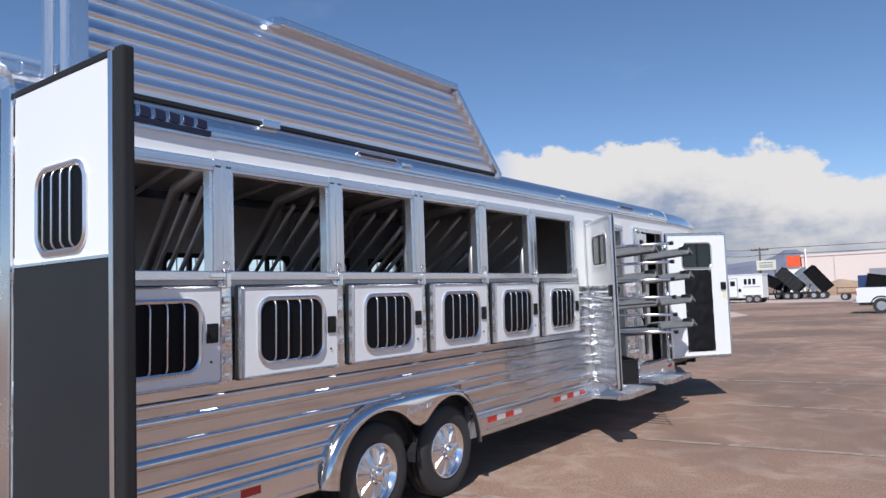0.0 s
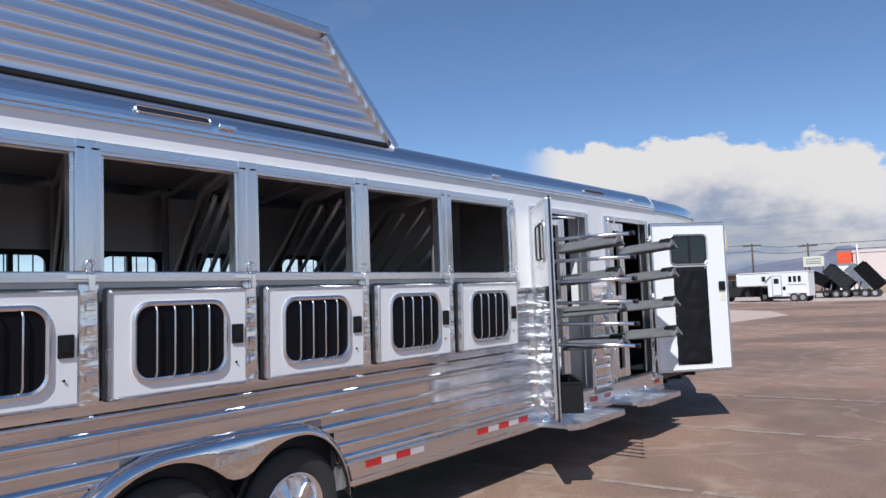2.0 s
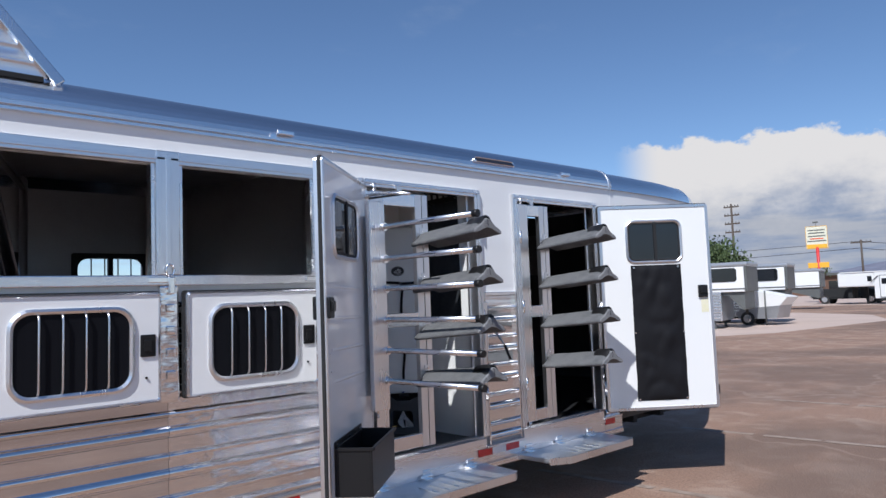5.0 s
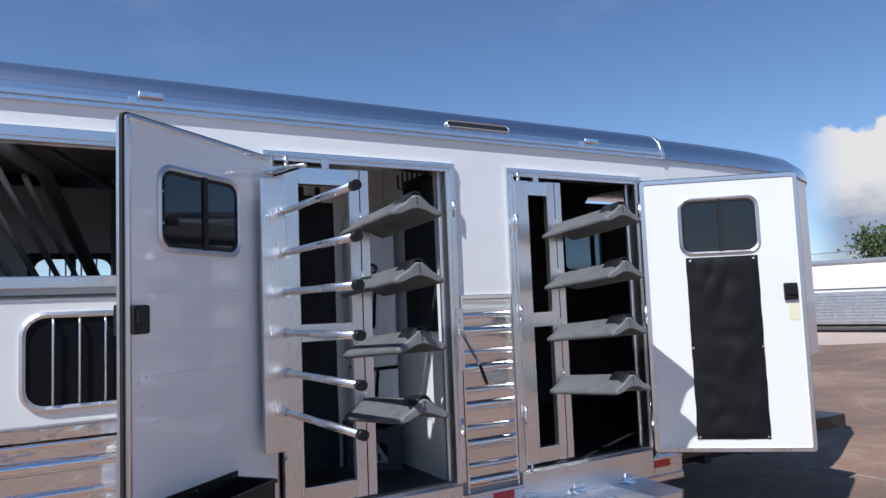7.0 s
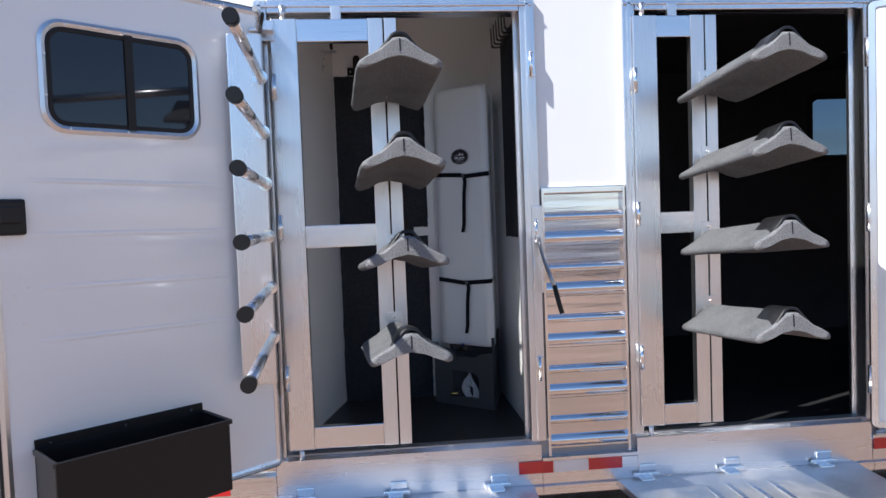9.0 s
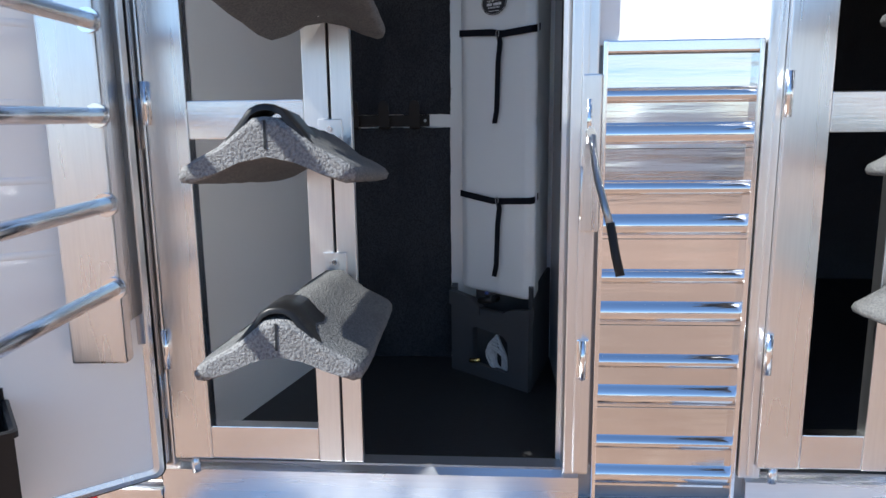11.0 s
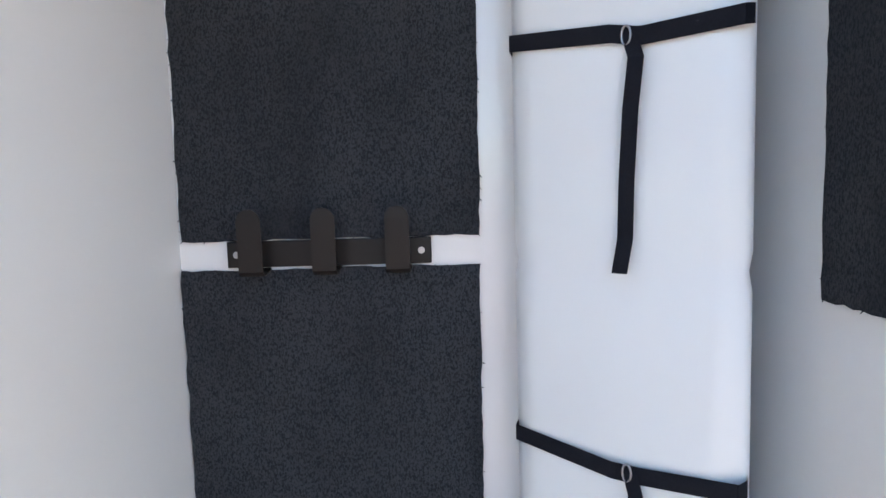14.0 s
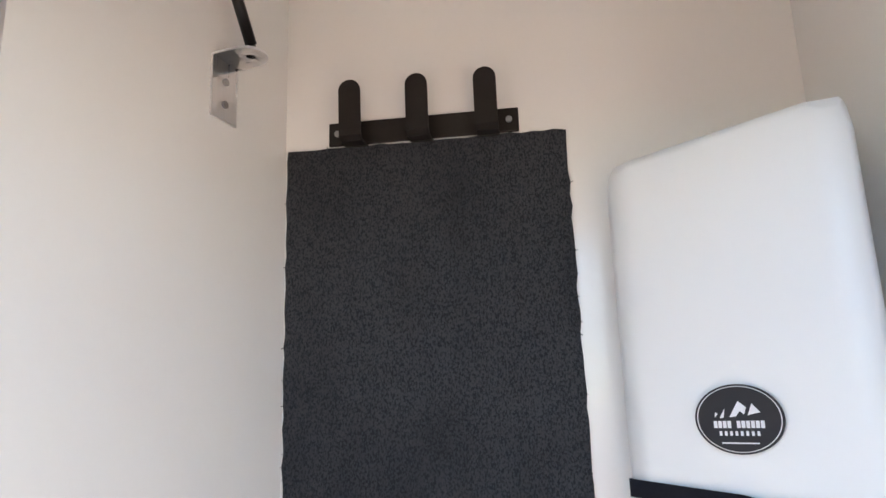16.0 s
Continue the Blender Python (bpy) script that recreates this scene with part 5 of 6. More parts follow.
def make_saddle_rack(m, y_in, turn):
    """Swing-out frame in the doorway with a post that carries four saddle rests. Local origin: foot of the hinge stile; y across the doorway, x outwards."""
    rack = thing("saddle_rack", "swing-out aluminium saddle rack with four carpeted rests in the doorway", "saddle rack", m, "swing-out saddle racks")
    z0, z1 = 0.055, 1.765
    part("hinge_stile", B(-0.02, 0.02, 0.0, 0.10, z0, z1, bevel=0.004), ALU, rack)
    part("top_rail", B(-0.019, 0.019, 0.1002, y_in, z1 - 0.09, z1 - 0.002, bevel=0.003), ALU_H, rack)
    part("middle_rail", B(-0.019, 0.019, 0.1002, y_in, 0.865, 0.955, bevel=0.003), ALU_H, rack)
    part("bottom_rail", B(-0.019, 0.019, 0.1002, y_in, z0 + 0.002, z0 + 0.09, bevel=0.003), ALU_H, rack)
    part("post", B(-0.02, 0.02, y_in, y_in + 0.058, z0, z1, bevel=0.003), ALU, rack)
    part("outer_post", B(-0.002, 0.02, y_in + 0.064, y_in + 0.112, z0, z1, bevel=0.003), ALU, rack)
    part("post_groove", B(-0.015, 0.014, y_in + 0.056, y_in + 0.066, z0 + 0.005, z1 - 0.005), KICK, rack)
    for z in (z0, z1):
        part("pivot_pin", tube(bmesh.new(), [(0, 0.045, z - 0.045 if z < 1 else z), (0, 0.045, z if z < 1 else z + 0.055)], 0.012, 8), ALU, rack)
    part("top_catch", B(-0.012, 0.012, y_in * 0.62, y_in * 0.62 + 0.04, z1 - 0.004, z1 + 0.05, bevel=0.003), ALU, rack)
    for z in (0.35, 0.95, 1.5):
        part("hinge", tube(bmesh.new(), [(0.024, 0.004, z - 0.05), (0.024, 0.004, z + 0.05)], 0.010, 8), CHROME, rack)
    yc = y_in + 0.061
    mesh = mesh_of("saddle_rest", saddle_pad_mesh(0.57), [PAD, PAD_END])
    for k in range(4):
        z = 0.56 + 0.313 * k
        base = Matrix.Translation((0.036, yc, z)) @ Euler((0, radians(-4.5), radians(turn))).to_matrix().to_4x4()
        pad = part("saddle_rest", mesh, None, rack, "grey carpeted saddle rest", base)
        bm = bmesh.new()
        # moulded cap arched over the ridge near the tip
        seq = [(-0.068, -0.046), (-0.056, -0.034), (-0.038, -0.012), (-0.026, 0.004), (-0.013, 0.0105), (0.0, 0.012), (0.013, 0.0105), (0.026, 0.004), (0.038, -0.012), (0.056, -0.034), (0.068, -0.046)]
        rows = [[bm.verts.new((x - 0.02 * abs(u) / 0.068 * (x < 0.5), u * w, v + lift)) for u, v in seq] for x, w, lift in ((0.452, 0.93, 0.001), (0.455, 1.0, 0.004), (0.568, 1.0, 0.004), (0.572, 0.96, 0.001), (0.572, 0.86, -0.006))]
        for a, b in zip(rows, rows[1:]):
            for q in range(len(seq) - 1):
                bm.faces.new((a[q], a[q + 1], b[q + 1], b[q])).smooth = True
        bmesh.ops.recalc_face_normals(bm, faces=bm.faces)
        part("ridge_cap", bm, PLASTIC, pad, "glossy black ridge cap")
        part("end_slit", B(0.574, 0.5795, -0.0018, 0.0018, -0.052, -0.010), KICK, pad)
        part("bracket", B(0.021, 0.026, yc - 0.028, yc + 0.028, z - 0.02, z + 0.036, bevel=0.0015), ALU, rack)
        part("bolt", tube(bmesh.new(), [(0.026, yc, z + 0.014), (0.034, yc, z + 0.014)], 0.0065, 6), CHROME, rack)
        part("arm", tube(bmesh.new(), [(0.02, yc, z - 0.03), (0.10, yc, z - 0.045)], 0.016, 8), ALU, rack)
    return rack


make_saddle_rack(pose(-3.515, 7.575, 0.622), 0.378, 3.6)
make_saddle_rack(pose(-3.52, 9.035, 0.625), 0.245, 0.0)


# ---- blanket bars beside the hinge ----
def make_blanket_rack():
    rack = thing("blanket_bar_rack", "aluminium blanket rack with six bars and black end caps", "blanket rack", pose(-3.35, 7.50, 0.99, 0, 0, 3.5))
    part("bar_plate", B(-0.02, 0.02, -0.065, 0.06, 0.0, 1.30, bevel=0.006), ALU, rack)
    part("swing_arm", B(-0.12, -0.02, 0.02, 0.045, 0.08, 1.22, bevel=0.004), ALU, rack)
    part("arm_hinge", tube(bmesh.new(), [(-0.13, 0.03, 0.0), (-0.13, 0.03, 1.3)], 0.012, 8), ALU, rack)
    mesh = mesh_of("bar", tube(bmesh.new(), [(0, 0, 0), (0.77, 0, 0)], 0.0165, 14), ALU_H)
    for k, z in enumerate((2.128, 1.927, 1.738, 1.544, 1.354, 1.167)):
        bar = part("bar", mesh, None, rack, m=Matrix.Translation((0.02, 0.052, z - 0.99)))
        part("end_cap", tube(bmesh.new(), [(0.755, 0, 0), (0.775, 0, 0), (0.79, 0, 0)], 0.0215, 14), PLASTIC, bar, "black rubber end cap")
        part("collar", tube(bmesh.new(), [(-0.001, 0, 0), (0.012, 0, 0)], 0.026, 14), CHROME, bar)
    return rack


make_blanket_rack()


def make_door_stay():
    stay = thing("door_stay", "small aluminium door stay bracket at the head of the doorway", "door stay", pose(-3.50, 7.56, 2.33))
    bm = bmesh.new()
    box(bm, -0.01, 0.05, -0.06, 0.03, 0.0, 0.012, 0.003)
    box(bm, 0.0, 0.012, -0.06, 0.03, -0.03, 0.05, 0.003)
    part("plate", bm, ALU, stay)
    part("arm", tube(bmesh.new(), [(0.03, -0.03, 0.015), (0.2, 0.0, 0.01), (0.40, 0.02, -0.02)], 0.010, 8), ALU, stay)
    part("strut", tube(bmesh.new(), [(0.04, -0.02, -0.005), (0.30, 0.03, -0.01)], 0.007, 8), PLASTIC, stay)


make_door_stay()


def make_door_tray():
    m = M1 @ pose(0.60, 0.02, 0.675)
    tray = thing("door_caddy", "black plastic caddy tray hung inside the tack door", "caddy", m)
    w, d, h, t = 0.275, 0.20, 0.245, 0.008
    part("front", B(-w, w, d - t, d, 0.0, h, bevel=0.003), PLASTIC, tray)
    part("back", B(-w, w, 0.001, t, 0.0, h + 0.03, bevel=0.003), PLASTIC, tray)
    for s in (-1, 1):
        x0, x1 = sorted((s * w, s * (w - t)))
        part("side", B(x0, x1, t, d - t, 0.0, h, bevel=0.002), PLASTIC, tray)
    part("bottom", B(-w + t, w - t, t, d - t, 0.0, t), PLASTIC, tray)
    part("rim", ring(bmesh.new(), rrect(2 * w + 0.016, d + 0.012, 0.012, 3), rrect(2 * w - 0.012, d - 0.014, 0.008, 3), h - 0.012, h + 0.004, lambda u, v, e: (u, v + d / 2 + 0.008, e), 0.003), PLASTIC, tray)
    for s in (-0.23, 0.0, 0.23):
        part("screw", tube(bmesh.new(), [(s, t, h + 0.012), (s, t + 0.004, h + 0.012)], 0.005, 8), CHROME, tray)


make_door_tray()




def make_grab_handle():
    grip = thing("cam_handle", "long bent steel cam handle with black rubber grip", "handle", pose(SX + 0.034, 8.635, 1.165))
    part("lever", tube(bmesh.new(), [(0.012, -0.02, 0.33), (0.06, -0.022, 0.285), (0.11, -0.02, 0.235), (0.145, -0.01, 0.185), (0.175, 0.0, 0.14)], 0.008, 8), STEELROD, grip)
    part("grip", tube(bmesh.new(), [(0.172, 0.0, 0.145), (0.193, 0.01, 0.08), (0.208, 0.018, 0.04)], 0.0095, 10), RUBBER, grip)
    part("keeper", B(-0.004, 0.012, -0.045, 0.0, 0.10, 0.46, bevel=0.004), ALU, grip)
    part("bolt", tube(bmesh.new(), [(0.010, -0.024, 0.33), (0.026, -0.024, 0.33)], 0.012, 6), CHROME, grip)
    for s in (-0.012,):
        part("guide", tube(bmesh.new(), [(0.004, s - 0.03, 0.12), (0.016, s - 0.03, 0.14), (0.016, s - 0.03, 0.24), (0.004, s - 0.03, 0.26)], 0.0035, 8), ALU, grip)


make_grab_handle()


# ---- the lot around ----
def make_lot():
    bm = bmesh.new()
    pts = [(-9.4, 40.0), (-11.9, 46.0), (-17, 50.0), (-70, 52), (-70, 20), (-12.6, 26.6), (-10.5, 30.5)]
    plate(bm, pts, 0.001, 0.006, lambda u, v, d: (u, v, d))
    solo("concrete_apron", bm, CONCRETE, "pale pinkish concrete apron set in the asphalt", "pavement", kind="structure")
    bm = plate(bmesh.new(), [(-70, 64), (40, 66), (60, 130), (-90, 130)], 0.001, 0.006, lambda u, v, d: (u, v, d))
    solo("far_pavement", bm, CONCRETE, "pale sunlit pavement across the lot", "pavement", kind="structure")
    # faded stall lines, broken where worn away
    for k in range(7):
        y = -0.45 + 2.66 * k
        line = thing("parking_line", "faded worn painted parking line on the asphalt", "parking line", Matrix.Translation((-1.2, y + 0.2, 0)), "parking lines", "structure")
        x = -4.3
        while x < 2.4:
            w = random.uniform(0.5, 1.3)
            bm = bmesh.new()
            edge = []
            n = 8
            for q in range(n + 1):
                edge.append((x + w * q / n, random.uniform(0.035, 0.05)))
            pts = edge + [(u, -v + random.uniform(-0.006, 0.006)) for u, v in reversed(edge)]
            plate(bm, [(u + 1.2, v + 0.1 * (u + 3.2) - 0.2) for u, v in pts], 0.0035, 0.005, lambda u, v, d: (u, v, d))
            part("paint_patch", bm, PAINT_LINE, line)
            x += w + random.uniform(0.0, 0.12)


make_lot()

GREYBODY = material("grey_trailer_skin", (0.42, 0.43, 0.45), 0.35, 0.6, 0.2, 20, 0.3, 1.0)
DARKSTEEL = material("dark_painted_steel", (0.022, 0.024, 0.026), 0.6, 0, 0.3, 20, 0.4, 1.5, (0.04, 0.037, 0.034), spec=0.2)
BLACKSTEEL = material("black_painted_steel", (0.008, 0.008, 0.009), 0.7, 0, 0.3, 20, 0.4, 1.5, (0.014, 0.013, 0.012), spec=0.08)
GREYSTEEL = material("grey_painted_steel", (0.11, 0.115, 0.11), 0.5, 0, 0.3, 20, 0.4, 1.5)
FARWHITE = material("weathered_white_paint", (0.78, 0.78, 0.77), 0.4, 0, 0.1, 20, 0.15, 0.8, (0.6, 0.6, 0.58))
STUCCO = material("pale_pink_stucco", (0.66, 0.56, 0.51), 0.85, 0, 0.15, 4, 0.2, 0.15, (0.56, 0.47, 0.42), bump=0.3, bump_scale=6)
ORANGE = material("orange_fascia", (0.75, 0.10, 0.03), 0.5, 0, 0.15, 8, 0.2, 1)
YELLOW = material("yellow_sign_panel", (0.80, 0.42, 0.03), 0.5, 0, 0.1, 8, 0.1, 1)
SIGNRED = material("red_sign_paint", (0.55, 0.03, 0.03), 0.5)
WOODPOLE = material("weathered_pole_wood", (0.09, 0.07, 0.055), 0.85, 0, 0.5, 20, 0.4, 2, stretch=(1, 1, 0.1))
LEAF = material("foliage", (0.075, 0.11, 0.035), 0.7, 0, 0.6, 3, 0.6, 1.2, (0.03, 0.05, 0.015))
TRUNK = material("bark", (0.10, 0.075, 0.055), 0.9, 0, 0.5, 15, 0.4, 2)
# Blue of the distant haze is mixed into the rock colour itself.
HILL = material("hazy_mountain_rock", (0.19, 0.195, 0.25), 0.95, 0, 0.6, 0.012, 0.7, 0.005, (0.12, 0.125, 0.165))
BLUEP = material("blue_painted_steel", (0.03, 0.06, 0.16), 0.5, 0, 0.2, 10, 0.3, 2)
RUST = material("rusty_steel", (0.16, 0.09, 0.06), 0.8, 0, 0.5, 10, 0.4, 2)
DIRT = material("dry_tan_dirt", (0.36, 0.25, 0.17), 0.95, 0, 0.5, 3, 0.5, 0.4, (0.24, 0.16, 0.11))
CREAM = material("cream_sign_panel", (0.72, 0.70, 0.55), 0.5, 0, 0.1, 8, 0.2, 2)


def simple_wheel(parent, x, y, r, side):
    """A small road wheel: tyre and rim, axle along y."""
    bm = bmesh.new()
    tube(bm, [(x, y, r), (x, y + side * 0.2, r)], r, 24)
    w = part("wheel", bm, TYRE, parent)
    part("rim", tube(bmesh.new(), [(x, y - side * 0.012, r), (x, y + side * 0.02, r)], r * 0.58, 18), ALU, w)


def gooseneck_trailer(m, length, label, grey, windows=1, h=2.72, over=1.05, group="trailers across the lot"):
    """Parked gooseneck trailer; nose towards +x, near side at y = 0, lower body ends a metre behind the nose."""
    t = thing("gooseneck_trailer", label, "trailer", m, group)
    W = 2.2
    lower = GREYBODY if grey else FARWHITE
    part("lower_body", B(-length, -over, 0.0, W, 0.32, 1.50, bevel=0.03), lower, t)
    if grey:
        for k in range(9):
            part("slat", B(-length + 0.05, -over - 0.02, -0.02, 0.0, 0.42 + 0.118 * k, 0.50 + 0.118 * k, bevel=0.008), ALU_H, t)
        part("corner_post", B(-over - 0.06, -over + 0.01, -0.025, 0.05, 0.32, 1.5, bevel=0.02), ALU_H, t)
    part("upper_body", B(-length, -0.12, 0.0, W, 1.502, h - 0.2, bevel=0.03), FARWHITE, t)
    part("roof_cap", B(-length - 0.03, 0.04, -0.03, W + 0.03, h - 0.199, h, bevel=0.09, seg=3), GREYBODY, t)
    part("nose_wrap", B(-0.12, 0.0, -0.004, W + 0.004, 1.503, h - 0.1, bevel=0.055, seg=4), GREYSTEEL, t)
    part("side_trim", B(-length, -0.03, -0.015, 0.0, 1.60, 1.65), GREYSTEEL, t)
    for k in range(windows):
        x = -0.98
        at = lambda u, v, d: (x + u, -d, 2.2 + v)
        w = part("window", plate(bmesh.new(), rrect(1.1 if windows == 1 else 0.5, 0.5, 0.1), -0.002, 0.012, at), GLASS, t)
        part("window_frame", ring(bmesh.new(), rrect((1.1 if windows == 1 else 0.5) + 0.06, 0.56, 0.12), rrect(1.1 if windows == 1 else 0.5, 0.5, 0.1), 0.0, 0.025, at, 0.005), RUBBER, w)
    bm = plate(bmesh.new(), [(-over - 0.1, 1.50), (-0.15, 1.50), (-0.16, 0.80), (-0.24, 0.76), (-over + 0.3, 1.33), (-over - 0.1, 1.42)], 0.12, W - 0.12, lambda u, v, d: (u, d, v))
    part("neck", bm, GREYSTEEL, t)
    part("coupler", tube(bmesh.new(), [(-0.3, 1.1, 0.6), (-0.3, 1.1, 1.0)], 0.06, 10), DARKSTEEL, t)
    for y in (0.15, W - 0.15):
        bm = bmesh.new()
        box(bm, -over - 0.4, -over - 0.3, y - 0.05, y + 0.05, 0.03, 0.5, 0.01)
        box(bm, -over - 0.45, -over - 0.25, y - 0.12, y + 0.12, 0.0, 0.03, 0.008)
        part("landing_leg", bm, GREYSTEEL, t)
    for x in (-length * 0.62 - 0.42, -length * 0.62 + 0.42):
        simple_wheel(t, x, 0.0, 0.37, 1)
        simple_wheel(t, x, W, 0.37, -1)
    part("fender", B(-length * 0.62 - 0.9, -length * 0.62 + 0.9, -0.12, 0.0, 0.72, 0.80, bevel=0.03), ALU, t)
    part("frame_rail", B(-length + 0.1, -over - 0.1, 0.3, W - 0.3, 0.22, 0.33), DARKSTEEL, t)
    return t


gooseneck_trailer(pose(-12.45, 33.0, 0, 0, 0, 13), 9.0, "grey and white gooseneck trailer with a dark nose window", True)
gooseneck_trailer(pose(-12.68, 37.6, 0, 0, 0, 13), 9.0, "white and grey gooseneck trailer parked beside its twin", True)
gooseneck_trailer(pose(-17.7, 56.0, 0, 0, 0, 13), 8.0, "white flat-sided gooseneck trailer with grey roof cap", False, 0, 2.76, 2.6)


def make_hopper():
    t = thing("hopper_trailer", "small grey trailer with a sloped white lid between the gooseneck trailers", "trailer", pose(-13.0, 35.6, 0))
    flat = lambda u, v, d: (u, d, v)
    part("hull", plate(bmesh.new(), [(-1.1, 0.28), (0.55, 0.30), (0.70, 0.85), (-1.0, 0.72), (-1.25, 0.5)], 0.0, 1.3, flat), GREYBODY, t)
    part("lid", plate(bmesh.new(), [(-1.0, 0.722), (0.70, 0.852), (1.02, 1.20), (-0.45, 1.52), (-0.85, 1.2)], 0.02, 1.28, flat), FARWHITE, t)
    part("jack", tube(bmesh.new(), [(0.12, -0.05, 0.0), (0.12, -0.05, 1.5)], 0.035, 8), GREYSTEEL, t)
    for x in (-0.7,):
        simple_wheel(t, x, -0.05, 0.3, 1)
        simple_wheel(t, x, 1.35, 0.3, -1)


make_hopper()


def living_trailer(m, label):
    """White living-quarters trailer; nose towards -x, near side at y = 0."""
    t = thing("living_quarters_trailer", label, "trailer", m, "trailers across the lot")
    part("body", B(-0.3, 2.9, 0.0, 2.2, 0.45, 2.5, bevel=0.05), FARWHITE, t)
    part("nose", B(-2.9, -0.28, 0.02, 2.18, 1.38, 2.5, bevel=0.12, seg=3), FARWHITE, t)
    part("roof_edge", B(-2.7, 2.95, -0.03, 2.23, 2.48, 2.56, bevel=0.03), FARWHITE, t)
    d = part("entry_door", B(0.1, 0.8, -0.03, 0.0, 0.55, 2.2, bevel=0.01), FARWHITE, t)
    part("door_frame", ring(bmesh.new(), rrect(0.76, 1.71, 0.04, 2), rrect(0.68, 1.63, 0.03, 2), 0.0, 0.035, lambda u, v, e: (0.45 + u, -e, 1.38 + v), 0.004), GREYSTEEL, d)
    part("door_window", B(0.22, 0.62, -0.04, -0.03, 1.55, 1.98, bevel=0.004), GLASS, d)
    part("hatch", B(0.88, 1.12, -0.015, 0.0, 1.0, 1.3, bevel=0.004), GLASS, t)
    part("nose_window", B(-0.75, -0.45, -0.02, 0.02, 1.8, 2.2, bevel=0.01), GLASS, t)
    for x in (1.5, 1.86, 2.22):
        part("drop_window", plate(bmesh.new(), rrect(0.24, 0.5, 0.06), -0.002, 0.012, lambda u, v, e: (x + u, -e, 1.9 + v)), GLASS, t)
    part("awning_arm", tube(bmesh.new(), [(0.0, -0.05, 2.2), (-0.5, -0.1, 1.7)], 0.03, 8), DARKSTEEL, t)
    for x in (1.75, 2.4):
        simple_wheel(t, x, -0.02, 0.36, 1)
        simple_wheel(t, x, 2.22, 0.36, -1)
    part("fender", B(1.3, 2.8, -0.1, 0.0, 0.7, 0.85, bevel=0.04), FARWHITE, t)
    part("step", B(0.1, 0.8, -0.35, -0.02, 0.28, 0.36, bevel=0.01), DARKSTEEL, t)
    part("stripe", B(1.3, 2.7, -0.012, 0.0, 1.42, 1.46), GREYSTEEL, t)
    part("landing_leg", B(-1.2, -1.05, 1.0, 1.15, 0.0, 1.4, bevel=0.01), DARKSTEEL, t)
    part("under_box", B(-0.2, 1.2, 0.15, 2.0, 0.25, 0.45, bevel=0.02), DARKSTEEL, t)
    for y in (0.4, 1.8):
        part("frame_leg", B(-2.3, -2.0, y, y + 0.5, 0.5, 1.39), DARKSTEEL, t)
    return t


living = living_trailer(pose(-17.1, 66.0, 0), "white living-quarters horse trailer with door and three windows")


def dump_trailer(m, mat, tilt, label):
    """Dump trailer with its bed tipped up; nose towards -x."""
    t = thing("dump_trailer", label, "dump trailer", m, "dump trailers across the lot")
    part("chassis", B(-2.4, 0.5, 0.3, 1.7, 0.5, 0.65, bevel=0.02), DARKSTEEL, t)
    for x in (-0.35, 0.42):
        simple_wheel(t, x, 0.02, 0.36, 1)
        simple_wheel(t, x, 1.98, 0.36, -1)
    part("jack", tube(bmesh.new(), [(-2.3, 1.0, 0.0), (-2.3, 1.0, 0.8)], 0.05, 8), GREYSTEEL, t)
    bed = part("bed", B(-2.6, 0.0, 0.0, 2.0, 0.0, 0.06, bevel=0.01), mat, t, m=pose(0.4, 0, 0.62, 0, tilt, 0))
    for y0, y1 in ((0.0, 0.06), (1.94, 2.0)):
        part("side_wall", B(-2.6, 0.0, y0, y1, 0.06, 1.05, bevel=0.01), mat, bed)
    part("front_wall", B(-2.6, -2.54, 0.06, 1.94, 0.06, 1.05, bevel=0.01), mat, bed)
    part("top_rail", B(-2.62, 0.02, -0.03, 0.05, 1.05, 1.13, bevel=0.015), mat, bed)
    for k in range(6):
        part("rib", B(-2.5 + 0.46 * k, -2.43 + 0.46 * k, -0.05, 0.0, 0.02, 1.05, bevel=0.01), mat, bed)
    part("lift_ram", tube(bmesh.new(), [(-1.0, 1.0, 0.62), (-0.75, 1.0, 1.5)], 0.07, 10), ALU, t)
    return t


dump_trailer(pose(-13.8, 76.0, 0), DARKSTEEL, 46, "grey dump trailer with its bed tipped up")
dump_trailer(pose(-11.5, 76.5, 0), BLACKSTEEL, 52, "black dump trailer with its bed tipped up")
dump_trailer(pose(-13.2, 82.0, 0), GREYBODY, 50, "silver dump trailer with its bed tipped up")
dump_trailer(pose(-3.9, 62.0, 0), BLACKSTEEL, 10, "dark dump trailer parked behind the pickup")
# Generic dark shape added for an unidentified machine beside the tipped beds.
dump_trailer(pose(-15.2, 79.0, 0), BLACKSTEEL, 24, "black dump trailer shape standing in for dark clutter across the lot")


